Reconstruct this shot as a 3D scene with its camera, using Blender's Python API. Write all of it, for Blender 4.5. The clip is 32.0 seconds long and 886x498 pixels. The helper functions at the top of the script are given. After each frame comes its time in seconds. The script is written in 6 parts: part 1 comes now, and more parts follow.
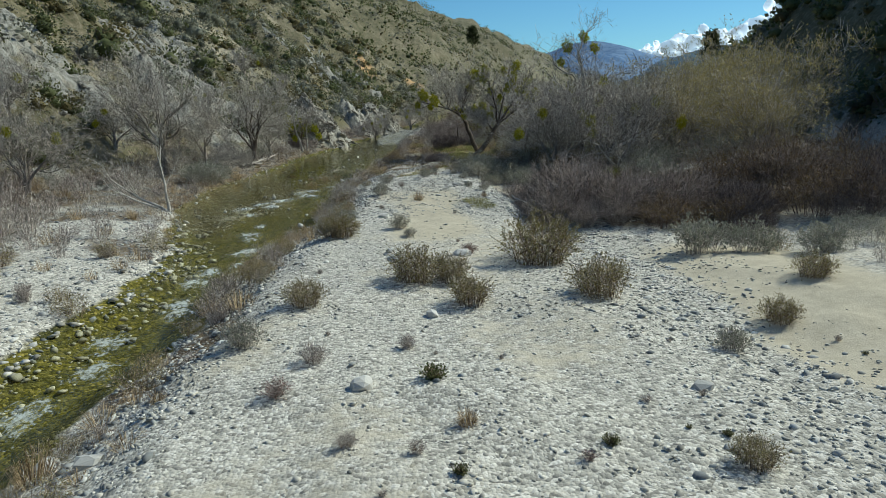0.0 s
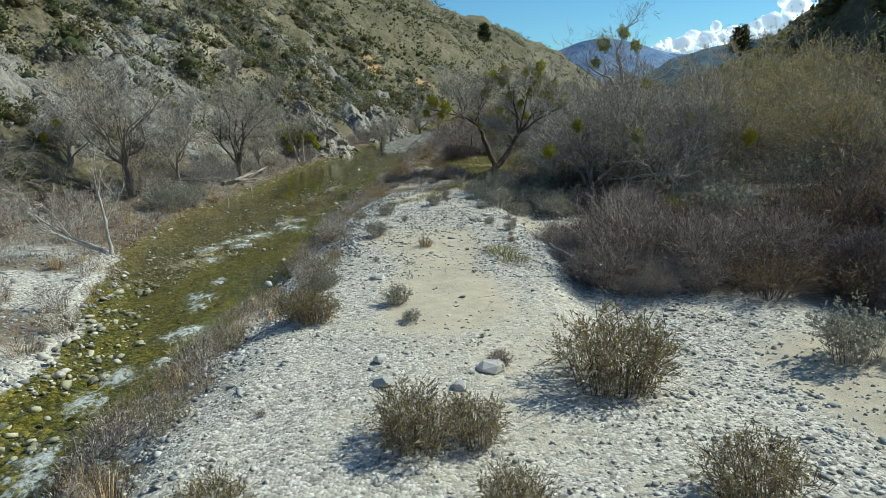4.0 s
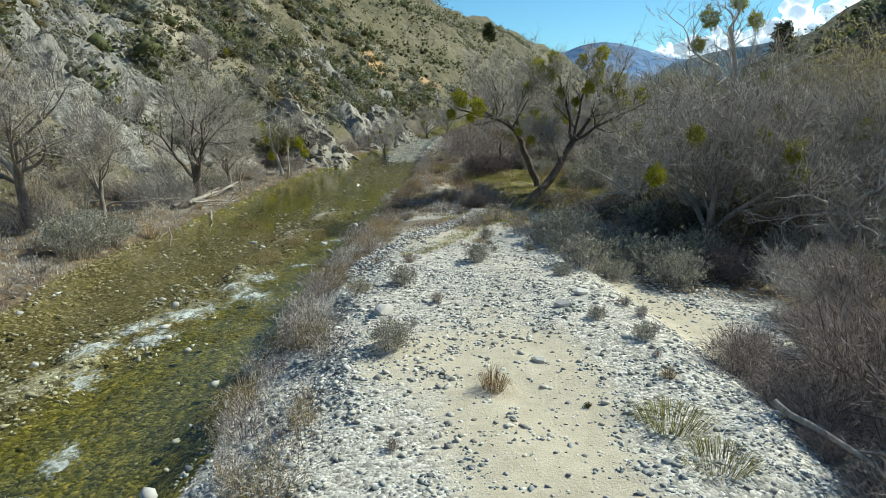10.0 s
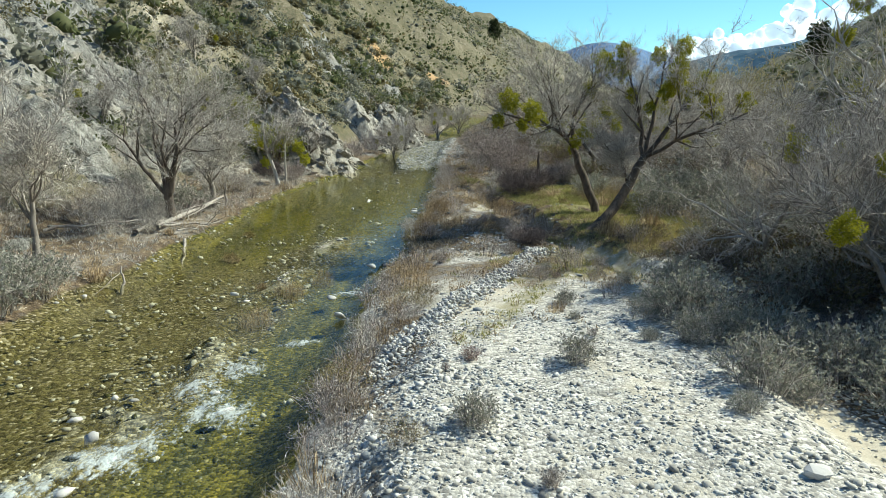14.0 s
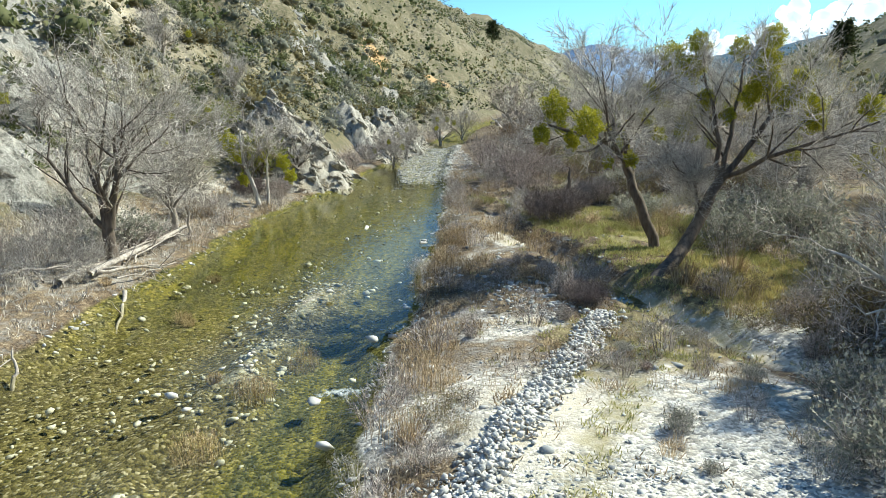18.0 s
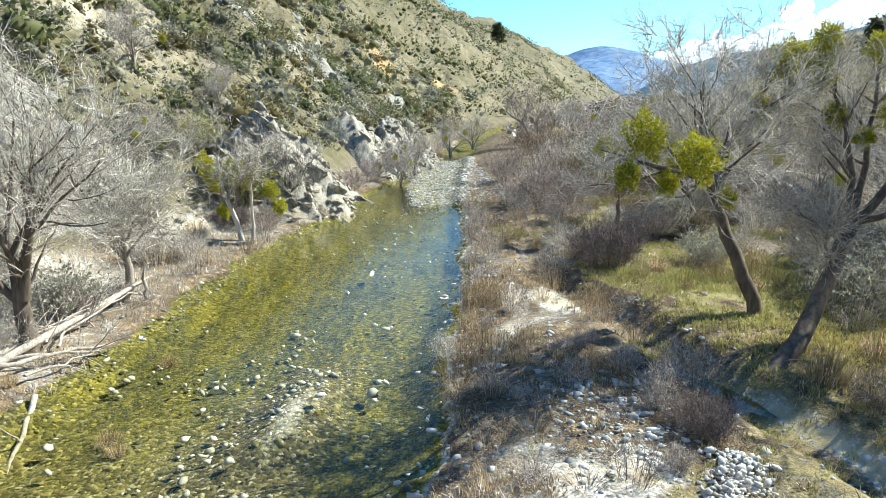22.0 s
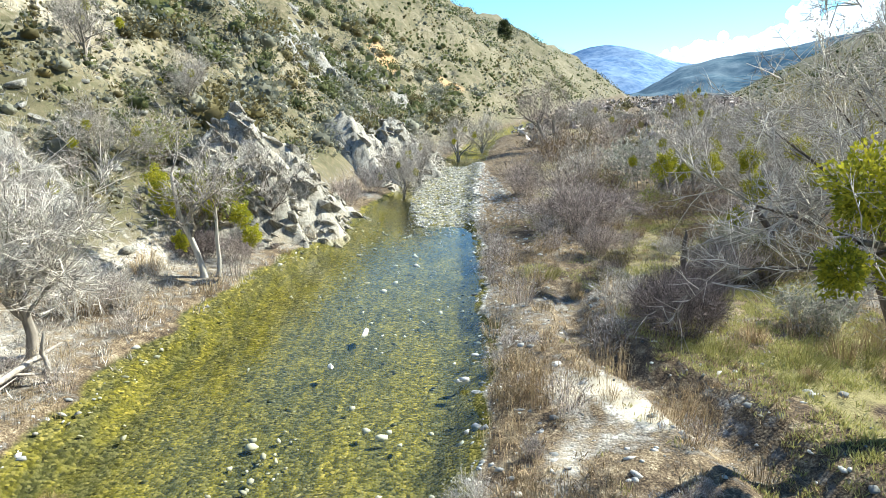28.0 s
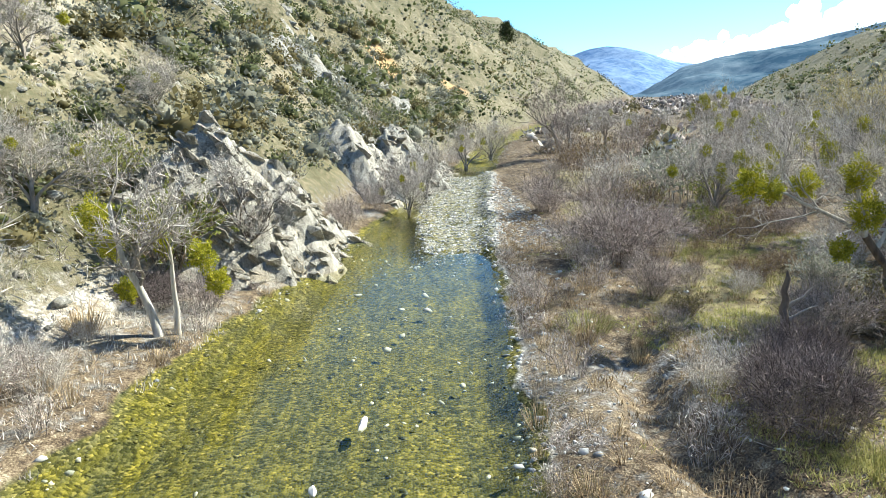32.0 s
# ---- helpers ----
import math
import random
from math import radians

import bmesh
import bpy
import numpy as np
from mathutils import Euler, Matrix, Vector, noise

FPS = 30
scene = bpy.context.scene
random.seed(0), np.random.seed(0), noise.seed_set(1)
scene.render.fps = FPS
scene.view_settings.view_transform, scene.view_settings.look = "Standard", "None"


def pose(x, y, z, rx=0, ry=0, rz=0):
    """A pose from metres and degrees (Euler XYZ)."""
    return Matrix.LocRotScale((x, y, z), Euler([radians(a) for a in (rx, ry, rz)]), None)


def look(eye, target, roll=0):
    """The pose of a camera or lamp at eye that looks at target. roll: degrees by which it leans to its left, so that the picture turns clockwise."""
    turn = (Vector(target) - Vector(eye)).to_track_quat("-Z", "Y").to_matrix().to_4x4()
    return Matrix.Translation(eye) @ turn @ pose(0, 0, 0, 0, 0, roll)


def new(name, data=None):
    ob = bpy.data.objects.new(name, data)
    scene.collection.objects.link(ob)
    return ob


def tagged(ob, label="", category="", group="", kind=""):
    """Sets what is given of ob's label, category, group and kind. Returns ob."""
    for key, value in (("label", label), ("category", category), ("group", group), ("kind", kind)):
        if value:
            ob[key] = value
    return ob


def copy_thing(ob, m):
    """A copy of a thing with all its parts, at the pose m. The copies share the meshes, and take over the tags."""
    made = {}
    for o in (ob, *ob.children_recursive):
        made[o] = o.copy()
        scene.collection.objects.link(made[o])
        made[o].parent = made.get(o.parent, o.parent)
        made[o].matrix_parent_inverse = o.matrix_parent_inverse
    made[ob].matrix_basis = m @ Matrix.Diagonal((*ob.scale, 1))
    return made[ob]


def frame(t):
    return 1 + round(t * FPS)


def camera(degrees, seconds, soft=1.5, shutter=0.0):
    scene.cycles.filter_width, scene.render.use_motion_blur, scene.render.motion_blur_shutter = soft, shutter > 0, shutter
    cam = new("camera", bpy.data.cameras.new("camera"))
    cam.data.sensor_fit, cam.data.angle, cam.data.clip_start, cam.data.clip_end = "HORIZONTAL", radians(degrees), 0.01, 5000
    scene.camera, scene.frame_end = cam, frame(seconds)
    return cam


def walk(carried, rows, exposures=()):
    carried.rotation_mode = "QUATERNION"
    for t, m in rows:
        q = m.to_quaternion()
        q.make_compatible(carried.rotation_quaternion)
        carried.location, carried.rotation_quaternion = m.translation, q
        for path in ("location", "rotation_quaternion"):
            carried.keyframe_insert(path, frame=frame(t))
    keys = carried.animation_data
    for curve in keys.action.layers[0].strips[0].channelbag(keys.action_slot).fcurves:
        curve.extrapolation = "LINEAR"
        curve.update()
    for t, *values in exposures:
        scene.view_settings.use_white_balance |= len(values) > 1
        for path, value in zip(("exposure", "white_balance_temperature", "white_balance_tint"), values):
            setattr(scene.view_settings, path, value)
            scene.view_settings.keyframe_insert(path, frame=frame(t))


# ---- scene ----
cam = camera(67.0, 32.0, 0.7)
PATH = [
    (0, (0.9, 0.671, 4.991), (1.003, 2.618, 4.546), -1.8),
    (0.5, (0.918, 1.44, 4.982), (1.02, 3.387, 4.533), -1.8),
    (1, (0.998, 2.264, 4.986), (1.094, 4.21, 4.535), -1.9),
    (1.5, (1.127, 3.143, 5.029), (1.216, 5.089, 4.578), -2.0),
    (2, (1.262, 4.044, 5.136), (1.344, 5.991, 4.685), -2.0),
    (2.5, (1.356, 4.937, 5.293), (1.433, 6.884, 4.842), -2.0),
    (3, (1.379, 5.823, 5.429), (1.453, 7.77, 4.978), -1.9),
    (3.5, (1.331, 6.718, 5.503), (1.404, 8.665, 5.052), -1.9),
    (5.5, (0.691, 10.667, 5.432), (0.762, 12.615, 4.988), -1.9),
    (6, (0.646, 11.625, 5.405), (0.715, 13.574, 4.963), -2.1),
    (6.5, (0.624, 12.532, 5.41), (0.694, 14.482, 4.969), -2.2),
    (7, (0.625, 13.425, 5.423), (0.699, 15.375, 4.981), -2.2),
    (7.5, (0.656, 14.362, 5.402), (0.734, 16.311, 4.96), -2.1),
    (8, (0.713, 15.345, 5.342), (0.793, 17.295, 4.901), -2.1),
    (8.5, (0.741, 16.296, 5.286), (0.82, 18.245, 4.847), -2.0),
    (9, (0.667, 17.217, 5.27), (0.746, 19.166, 4.828), -1.8),
    (9.5, (0.509, 18.158, 5.235), (0.587, 20.107, 4.792), -1.5),
    (10, (0.291, 19.102, 5.18), (0.369, 21.051, 4.736), -1.3),
    (10.5, (0.042, 19.996, 5.12), (0.121, 21.944, 4.674), -1.1),
    (11, (-0.224, 20.861, 5.079), (-0.144, 22.808, 4.631), -0.9),
    (11.5, (-0.469, 21.742, 5.082), (-0.389, 23.689, 4.629), -0.7),
    (12, (-0.651, 22.661, 5.105), (-0.571, 24.606, 4.646), -0.5),
    (13, (-0.807, 24.533, 5.153), (-0.724, 26.479, 4.7), -0.5),
    (14, (-0.926, 26.184, 5.331), (-0.838, 28.13, 4.878), -0.1),
    (16.5, (-1.037, 30.066, 5.412), (-0.943, 32.013, 4.965), -0.5),
    (17, (-1.088, 30.837, 5.459), (-0.995, 32.783, 5.007), -0.5),
    (17.5, (-1.228, 31.528, 5.429), (-1.131, 33.474, 4.98), -0.4),
    (18, (-1.358, 32.239, 5.387), (-1.26, 34.186, 4.941), -0.3),
    (18.5, (-1.405, 33.024, 5.328), (-1.311, 34.972, 4.883), -0.4),
    (19, (-1.41, 33.861, 5.315), (-1.322, 35.809, 4.871), -0.6),
    (20, (-1.446, 35.564, 5.569), (-1.361, 37.513, 5.128), -0.7),
    (21, (-1.568, 36.999, 5.725), (-1.485, 38.948, 5.285), -0.8),
    (22, (-1.681, 37.863, 5.752), (-1.597, 39.813, 5.316), -0.9),
    (23, (-1.799, 38.267, 5.78), (-1.713, 40.218, 5.349), -0.7),
    (24, (-1.897, 38.706, 5.929), (-1.809, 40.657, 5.497), -0.7),
    (25, (-1.865, 39.561, 5.984), (-1.78, 41.511, 5.549), -0.8),
    (25.5, (-1.83, 40.088, 5.987), (-1.747, 42.038, 5.549), -0.8),
    (27.5, (-1.747, 42.832, 5.954), (-1.668, 44.781, 5.51), -0.3),
    (28, (-1.816, 43.533, 5.948), (-1.737, 45.481, 5.504), -0.2),
    (28.5, (-1.898, 44.251, 5.91), (-1.82, 46.2, 5.467), -0.1),
    (29, (-1.995, 44.996, 5.875), (-1.916, 46.944, 5.431), -0.1),
    (29.5, (-2.065, 45.763, 5.86), (-1.984, 47.711, 5.415), -0.1),
    (30, (-2.067, 46.514, 5.858), (-1.988, 48.462, 5.412), -0.3),
    (30.5, (-2.068, 47.124, 5.883), (-1.991, 49.072, 5.437), -0.3),
    (31, (-2.083, 47.6, 5.919), (-2.006, 49.549, 5.476), -0.3),
    (31.5, (-2.065, 48.001, 5.941), (-1.992, 49.951, 5.501), -0.5),
    (32, (-1.998, 48.289, 5.94), (-1.929, 50.24, 5.508), -1.2),
]
walk(cam, [(t, look(eye, target, roll)) for t, eye, target, roll in PATH], ((0, -0.35, 6150, -4), (6, -0.1, 6250, -4), (13, 0.28, 6420, -4), (19, 0.87, 6420, -1), (25, 1.2, 6350, 0), (32, 1.18, 6400, 1)))

# ---------------------------------------------------------------- sky and sun
SUN_AZ, SUN_EL = 24.0, 41.0          # degrees from +x towards +y, and above the horizon
world = bpy.data.worlds.new("sky")
scene.world = world
world.use_nodes = True
wt = world.node_tree
sky = wt.nodes.new("ShaderNodeTexSky")
sky.sky_type, sky.sun_disc = "NISHITA", False
sky.sun_elevation, sky.sun_rotation = radians(SUN_EL), radians(90 - SUN_AZ)
sky.altitude, sky.air_density, sky.dust_density, sky.ozone_density = 1200, 1.0, 0.4, 2.5
wt.nodes["Background"].inputs[1].default_value = 0.11
tone = wt.nodes.new("ShaderNodeMix")
tone.data_type, tone.blend_type = "RGBA", "MULTIPLY"
tone.inputs[0].default_value, tone.inputs[7].default_value = 1.0, (0.62, 0.93, 1.12, 1)
wt.links.new(sky.outputs[0], tone.inputs[6])
wt.links.new(tone.outputs[2], wt.nodes["Background"].inputs[0])
lamp = bpy.data.lights.new("sun", "SUN")
lamp.energy, lamp.angle, lamp.color = 4.95, radians(0.53), (1.0, 0.925, 0.81)
sun = new("sun", lamp)
sun.matrix_world = look((math.cos(radians(SUN_AZ)) * 50, math.sin(radians(SUN_AZ)) * 50, math.tan(radians(SUN_EL)) * 50), (0, 0, 0))

# ---------------------------------------------------------------- materials


class Mat:
    """A node material with a few short ways to wire it."""

    def __init__(self, name, rough=0.85, spec=0.3):
        self.m = bpy.data.materials.new(name)
        self.m.use_nodes = True
        self.t = self.m.node_tree
        self.b = self.t.nodes["Principled BSDF"]
        self.b.inputs["Roughness"].default_value = rough
        self.b.inputs["Specular IOR Level"].default_value = spec
        self.pos = self.add("ShaderNodeTexCoord").outputs["Object"]

    def add(self, kind, **sets):
        n = self.t.nodes.new(kind)
        for k, v in sets.items():
            n.inputs[k.replace("_", " ")].default_value = v
        return n

    def link(self, a, b):
        self.t.links.new(a, b)

    def noise(self, scale, detail=4.0, rough=0.55, stretch=None, dist=0.0):
        n = self.add("ShaderNodeTexNoise", Scale=scale, Detail=detail, Roughness=rough, Distortion=dist)
        src = self.pos
        if stretch:
            mp = self.add("ShaderNodeMapping")
            mp.inputs["Scale"].default_value = stretch
            self.link(src, mp.inputs["Vector"])
            src = mp.outputs[0]
        self.link(src, n.inputs["Vector"])
        return n.outputs["Fac"]

    def cells(self, scale, feature="F1", out="Distance", stretch=None):
        n = self.add("ShaderNodeTexVoronoi", Scale=scale)
        n.feature = feature
        src = self.pos
        if stretch:
            mp = self.add("ShaderNodeMapping")
            mp.inputs["Scale"].default_value = stretch
            self.link(src, mp.inputs["Vector"])
            src = mp.outputs[0]
        self.link(src, n.inputs["Vector"])
        return n.outputs[out]

    def ramp(self, fac, *stops):
        n = self.add("ShaderNodeValToRGB")
        e = n.color_ramp.elements
        while len(e) < len(stops):
            e.new(0.5)
        for s, (p, c) in zip(e, stops):
            s.position, s.color = p, (*c, 1) if len(c) == 3 else c
        self.link(fac, n.inputs[0])
        return n.outputs[0]

    def mix(self, fac, a, b, mode="MIX"):
        n = self.add("ShaderNodeMix")
        n.data_type, n.blend_type = "RGBA", mode
        for v, i in ((fac, 0), (a, 6), (b, 7)):
            if isinstance(v, (int, float)):
                n.inputs[i].default_value = v
            elif isinstance(v, tuple):
                n.inputs[i].default_value = (*v, 1)
            else:
                self.link(v, n.inputs[i])
        return n.outputs[2]

    def math(self, op, a, b=0.0):
        n = self.add("ShaderNodeMath")
        n.operation = op
        for v, i in ((a, 0), (b, 1)):
            if isinstance(v, (int, float)):
                n.inputs[i].default_value = v
            else:
                self.link(v, n.inputs[i])
        return n.outputs[0]

    def rnd(self):
        return self.add("ShaderNodeObjectInfo").outputs["Random"]

    def island(self):
        return self.add("ShaderNodeNewGeometry").outputs["Random Per Island"]

    def attr(self, name):
        n = self.add("ShaderNodeAttribute")
        n.attribute_name = name
        return n

    def bump(self, height, strength=0.5, distance=0.02):
        n = self.add("ShaderNodeBump", Strength=strength, Distance=distance)
        self.link(height, n.inputs["Height"])
        self.link(n.outputs[0], self.b.inputs["Normal"])

    def color(self, c):
        self.link(c, self.b.inputs["Base Color"])
        return self


def speckled(name, dark, light, scale=12.0, rough=0.85, per="island", spread=0.5):
    """Plain organic or stony matter: tone by piece, grain by noise."""
    m = Mat(name, rough)
    f = m.island() if per == "island" else m.rnd()
    g = m.noise(scale, 5)
    k = m.math("ADD", m.math("MULTIPLY", f, spread), m.math("MULTIPLY", g, 1.0 - spread))
    m.color(m.ramp(k, (0.22, dark), (0.72, light)))
    m.bump(g, 0.35, 0.01)
    return m.m


def leafy(name, *stops, rough=0.7):
    """Leaves: the tone goes by leaf, with a drift through the crown; light passes through a little."""
    m = Mat(name, rough, 0.2)
    k = m.math("ADD", m.math("MULTIPLY", m.island(), 0.6), m.math("MULTIPLY", m.noise(2.2, 2), 0.45))
    c = m.ramp(k, *stops)
    m.color(c)
    tr = m.add("ShaderNodeBsdfTranslucent")
    m.link(c, tr.inputs[0])
    mx = m.add("ShaderNodeMixShader", Fac=0.35)
    m.link(m.b.outputs[0], mx.inputs[1])
    m.link(tr.outputs[0], mx.inputs[2])
    m.link(mx.outputs[0], m.t.nodes["Material Output"].inputs[0])
    return m.m


def bark(name, dark, light, scale=9.0):
    m = Mat(name, 0.9, 0.15)
    g = m.noise(scale, 6, 0.65, (1, 1, 0.18))
    big = m.noise(1.7, 3)
    k = m.math("ADD", m.math("MULTIPLY", g, 0.7), m.math("MULTIPLY", big, 0.35))
    m.color(m.ramp(k, (0.36, dark), (0.66, light)))
    m.bump(g, 0.7, 0.02)
    return m.m


def make_ground():
    m = Mat("valley_ground", 0.95, 0.12)
    z = m.attr("zone")
    sep = m.add("ShaderNodeSeparateColor")
    m.link(z.outputs["Color"], sep.inputs[0])
    hill = m.attr("hill").outputs["Fac"]
    n1, n2, n3 = m.noise(0.35, 5), m.noise(3.0, 6, 0.6), m.noise(28.0, 4, 0.6)
    cell = m.cells(17.0, "F1", "Color")
    edge = m.cells(17.0)
    # pebbly gravel, each pebble with a tone of its own
    tone = m.add("ShaderNodeSeparateColor")
    m.link(cell, tone.inputs[0])
    gravel = m.ramp(tone.outputs[0], (0.0, (0.22, 0.215, 0.195)), (0.35, (0.46, 0.44, 0.39)), (0.7, (0.62, 0.59, 0.525)), (1.0, (0.82, 0.79, 0.725)))
    sand = m.ramp(m.math("ADD", m.math("MULTIPLY", n2, 0.6), m.math("MULTIPLY", n3, 0.4)), (0.3, (0.46, 0.405, 0.305)), (0.7, (0.68, 0.62, 0.495)))
    litter = m.ramp(m.math("ADD", m.math("MULTIPLY", n2, 0.55), m.math("MULTIPLY", n3, 0.45)), (0.41, (0.04, 0.031, 0.024)), (0.49, (0.125, 0.092, 0.062)), (0.56, (0.225, 0.175, 0.115)), (0.66, (0.50, 0.43, 0.31)))
    grass = m.ramp(m.math("ADD", m.math("MULTIPLY", n2, 0.5), m.math("MULTIPLY", n3, 0.5)), (0.3, (0.14, 0.13, 0.06)), (0.7, (0.34, 0.30, 0.15)))
    slope = m.ramp(m.math("ADD", m.math("ADD", m.math("MULTIPLY", n1, 0.35), m.math("MULTIPLY", n2, 0.35)), m.math("MULTIPLY", m.noise(0.07, 4), 0.3)), (0.38, (0.095, 0.089, 0.051)), (0.455, (0.16, 0.144, 0.088)), (0.53, (0.245, 0.212, 0.142)), (0.64, (0.41, 0.36, 0.272)))
    # the stream bed: algae in streaks along the current, brown stones in the shallows
    streak = m.math("ADD", m.math("MULTIPLY", m.noise(1.0, 5, 0.65, (1.7, 0.24, 1), 0.9), 0.6), m.math("MULTIPLY", m.noise(4.0, 4, 0.6, (1.6, 0.6, 1)), 0.4))
    deep = m.ramp(tone.outputs[0], (0.0, (0.02, 0.024, 0.012)), (0.5, (0.055, 0.06, 0.026)), (1.0, (0.15, 0.145, 0.075)))
    algae = m.ramp(tone.outputs[0], (0.0, (0.05, 0.048, 0.010)), (0.5, (0.15, 0.135, 0.024)), (0.9, (0.26, 0.225, 0.045)), (1.0, (0.44, 0.36, 0.09)))
    wet = m.mix(m.ramp(streak, (0.42, (0.1, 0.1, 0.1)), (0.58, (0.95, 0.95, 0.95))), deep, algae)
    brown = m.ramp(tone.outputs[0], (0.0, (0.035, 0.03, 0.014)), (0.5, (0.12, 0.10, 0.045)), (0.85, (0.22, 0.185, 0.09)), (1.0, (0.50, 0.45, 0.35)))
    wet = m.mix(m.ramp(m.math("ADD", m.attr("shallow").outputs["Fac"], m.math("MULTIPLY", m.math("SUBTRACT", n2, 0.5), 0.9)), (0.3, (0, 0, 0)), (0.8, (0.85, 0.85, 0.85))), wet, brown)

    tuft = m.math("ADD", m.math("MULTIPLY", m.noise(1.6, 6, 0.7), 0.7), m.math("MULTIPLY", m.noise(6.5, 4, 0.6), 0.3))
    slope = m.mix(m.ramp(tuft, (0.47, (0, 0, 0)), (0.56, (0.9, 0.9, 0.9))), slope, m.ramp(n3, (0.3, (0.075, 0.076, 0.04)), (0.7, (0.175, 0.166, 0.10))))

    def soft(mask, lo=0.35, hi=0.65):
        k = m.math("ADD", mask, m.math("MULTIPLY", m.math("SUBTRACT", n2, 0.5), 0.7))
        return m.ramp(k, (lo, (0, 0, 0)), (hi, (1, 1, 1)))

    c = m.mix(soft(sep.outputs[0]), gravel, sand)
    c = m.mix(soft(sep.outputs[1]), c, litter)
    c = m.mix(soft(sep.outputs[2]), c, grass)
    c = m.mix(soft(m.attr("bed").outputs["Fac"]), c, wet)
    c = m.mix(soft(hill), c, slope)
    c = m.mix(soft(m.attr("scar").outputs["Fac"]), c, (0.50, 0.33, 0.17))
    m.color(c)
    bare = m.add("ShaderNodeSeparateColor")
    m.link(soft(sep.outputs[0]), bare.inputs[0])
    stony = m.math("MULTIPLY", m.math("SUBTRACT", 1.0, edge), m.math("SUBTRACT", 0.65, m.math("MULTIPLY", bare.outputs[0], 0.6)))
    m.bump(m.math("ADD", stony, m.math("MULTIPLY", m.math("ADD", n3, m.math("MULTIPLY", n2, 1.2)), 0.5)), 0.7, 0.04)
    return m.m


def make_water(name, tint):
    m = Mat(name, 0.05)
    n = m.add("ShaderNodeBump", Strength=0.22, Distance=0.03)
    w = m.math("ADD", m.noise(5.0, 3, 0.6, (1.6, 0.9, 1)), m.math("MULTIPLY", m.noise(1.3, 2), 0.8))
    m.link(w, n.inputs["Height"])
    clear = m.add("ShaderNodeBsdfTransparent")
    clear.inputs[0].default_value = (*tint, 1)
    gloss = m.add("ShaderNodeBsdfGlossy", Roughness=0.06)
    m.link(n.outputs[0], gloss.inputs["Normal"])
    fr = m.add("ShaderNodeFresnel", IOR=1.33)
    m.link(n.outputs[0], fr.inputs["Normal"])
    mx = m.add("ShaderNodeMixShader")
    m.link(fr.outputs[0], mx.inputs[0])
    m.link(clear.outputs[0], mx.inputs[1])
    m.link(gloss.outputs[0], mx.inputs[2])
    m.link(mx.outputs[0], m.t.nodes["Material Output"].inputs[0])
    return m.m


def make_foam():
    m = Mat("white_water", 0.4)
    m.b.inputs["Base Color"].default_value = (0.70, 0.76, 0.75, 1)
    k = m.math("ADD", m.math("ADD", m.math("MULTIPLY", m.noise(4.5, 4, 0.6, (1.3, 0.8, 1), 0.8), 0.65), m.math("MULTIPLY", m.noise(17.0, 4, 0.6, (1.2, 0.8, 1), 0.4), 0.35)), m.math("MULTIPLY", m.attr("edge").outputs["Fac"], 0.26))
    a = m.ramp(k, (0.65, (0, 0, 0)), (0.82, (0.75, 0.75, 0.75)))
    m.link(a, m.b.inputs["Alpha"])
    m.bump(m.noise(14.0, 4), 0.8, 0.05)
    return m.m


def make_rock(name, low, mid, high):
    m = Mat(name, 0.9, 0.2)
    n1, n2, n3 = m.noise(0.5, 4), m.noise(2.4, 6, 0.65, (1, 1, 0.5), 0.6), m.noise(13.0, 5, 0.65)
    c = m.ramp(m.math("ADD", m.math("MULTIPLY", n2, 0.65), m.math("MULTIPLY", n3, 0.35)), (0.37, low), (0.45, mid), (0.60, high))
    c = m.mix(m.ramp(n1, (0.56, (0, 0, 0)), (0.7, (0.5, 0.5, 0.5))), c, (0.36, 0.29, 0.19))
    m.color(c)
    m.bump(m.math("ADD", n2, m.math("MULTIPLY", n3, 0.6)), 0.9, 0.12)
    return m.m


def make_stone(name, *stops, wet=False):
    m = Mat(name, 0.35 if wet else 0.85, 0.5 if wet else 0.25)
    g = m.noise(30.0, 4, 0.65)
    k = m.math("ADD", m.math("MULTIPLY", m.island(), 0.8), m.math("MULTIPLY", g, 0.25))
    m.color(m.ramp(k, *stops))
    m.bump(g, 0.3, 0.01)
    return m.m


GROUND = make_ground()
WATER = make_water("river_water", (0.92, 0.95, 0.80))
POOL = make_water("pool_water", (0.55, 0.58, 0.5))
FOAM = make_foam()
ROCK = make_rock("slope_rock", (0.055, 0.054, 0.046), (0.20, 0.197, 0.175), (0.45, 0.44, 0.40))
CLIFF = make_rock("cliff_rock", (0.10, 0.095, 0.08), (0.29, 0.275, 0.24), (0.50, 0.48, 0.425))
STONE = make_stone("river_stone", (0.08, (0.13, 0.14, 0.145)), (0.4, (0.31, 0.325, 0.325)), (0.7, (0.50, 0.50, 0.48)), (1.0, (0.80, 0.78, 0.73)))
CREAM = make_stone("cream_stone", (0.08, (0.24, 0.235, 0.215)), (0.4, (0.43, 0.415, 0.37)), (0.75, (0.62, 0.595, 0.53)), (1.0, (0.82, 0.79, 0.73)))
PALE = make_stone("pale_stone", (0.1, (0.38, 0.38, 0.37)), (0.6, (0.56, 0.55, 0.52)), (1.0, (0.74, 0.72, 0.68)))
BEDSTONE = make_stone("bed_stone", (0.08, (0.03, 0.032, 0.012)), (0.4, (0.075, 0.074, 0.022)), (0.7, (0.13, 0.12, 0.034)), (0.9, (0.25, 0.22, 0.07)), (1.0, (0.46, 0.43, 0.32)), wet=True)
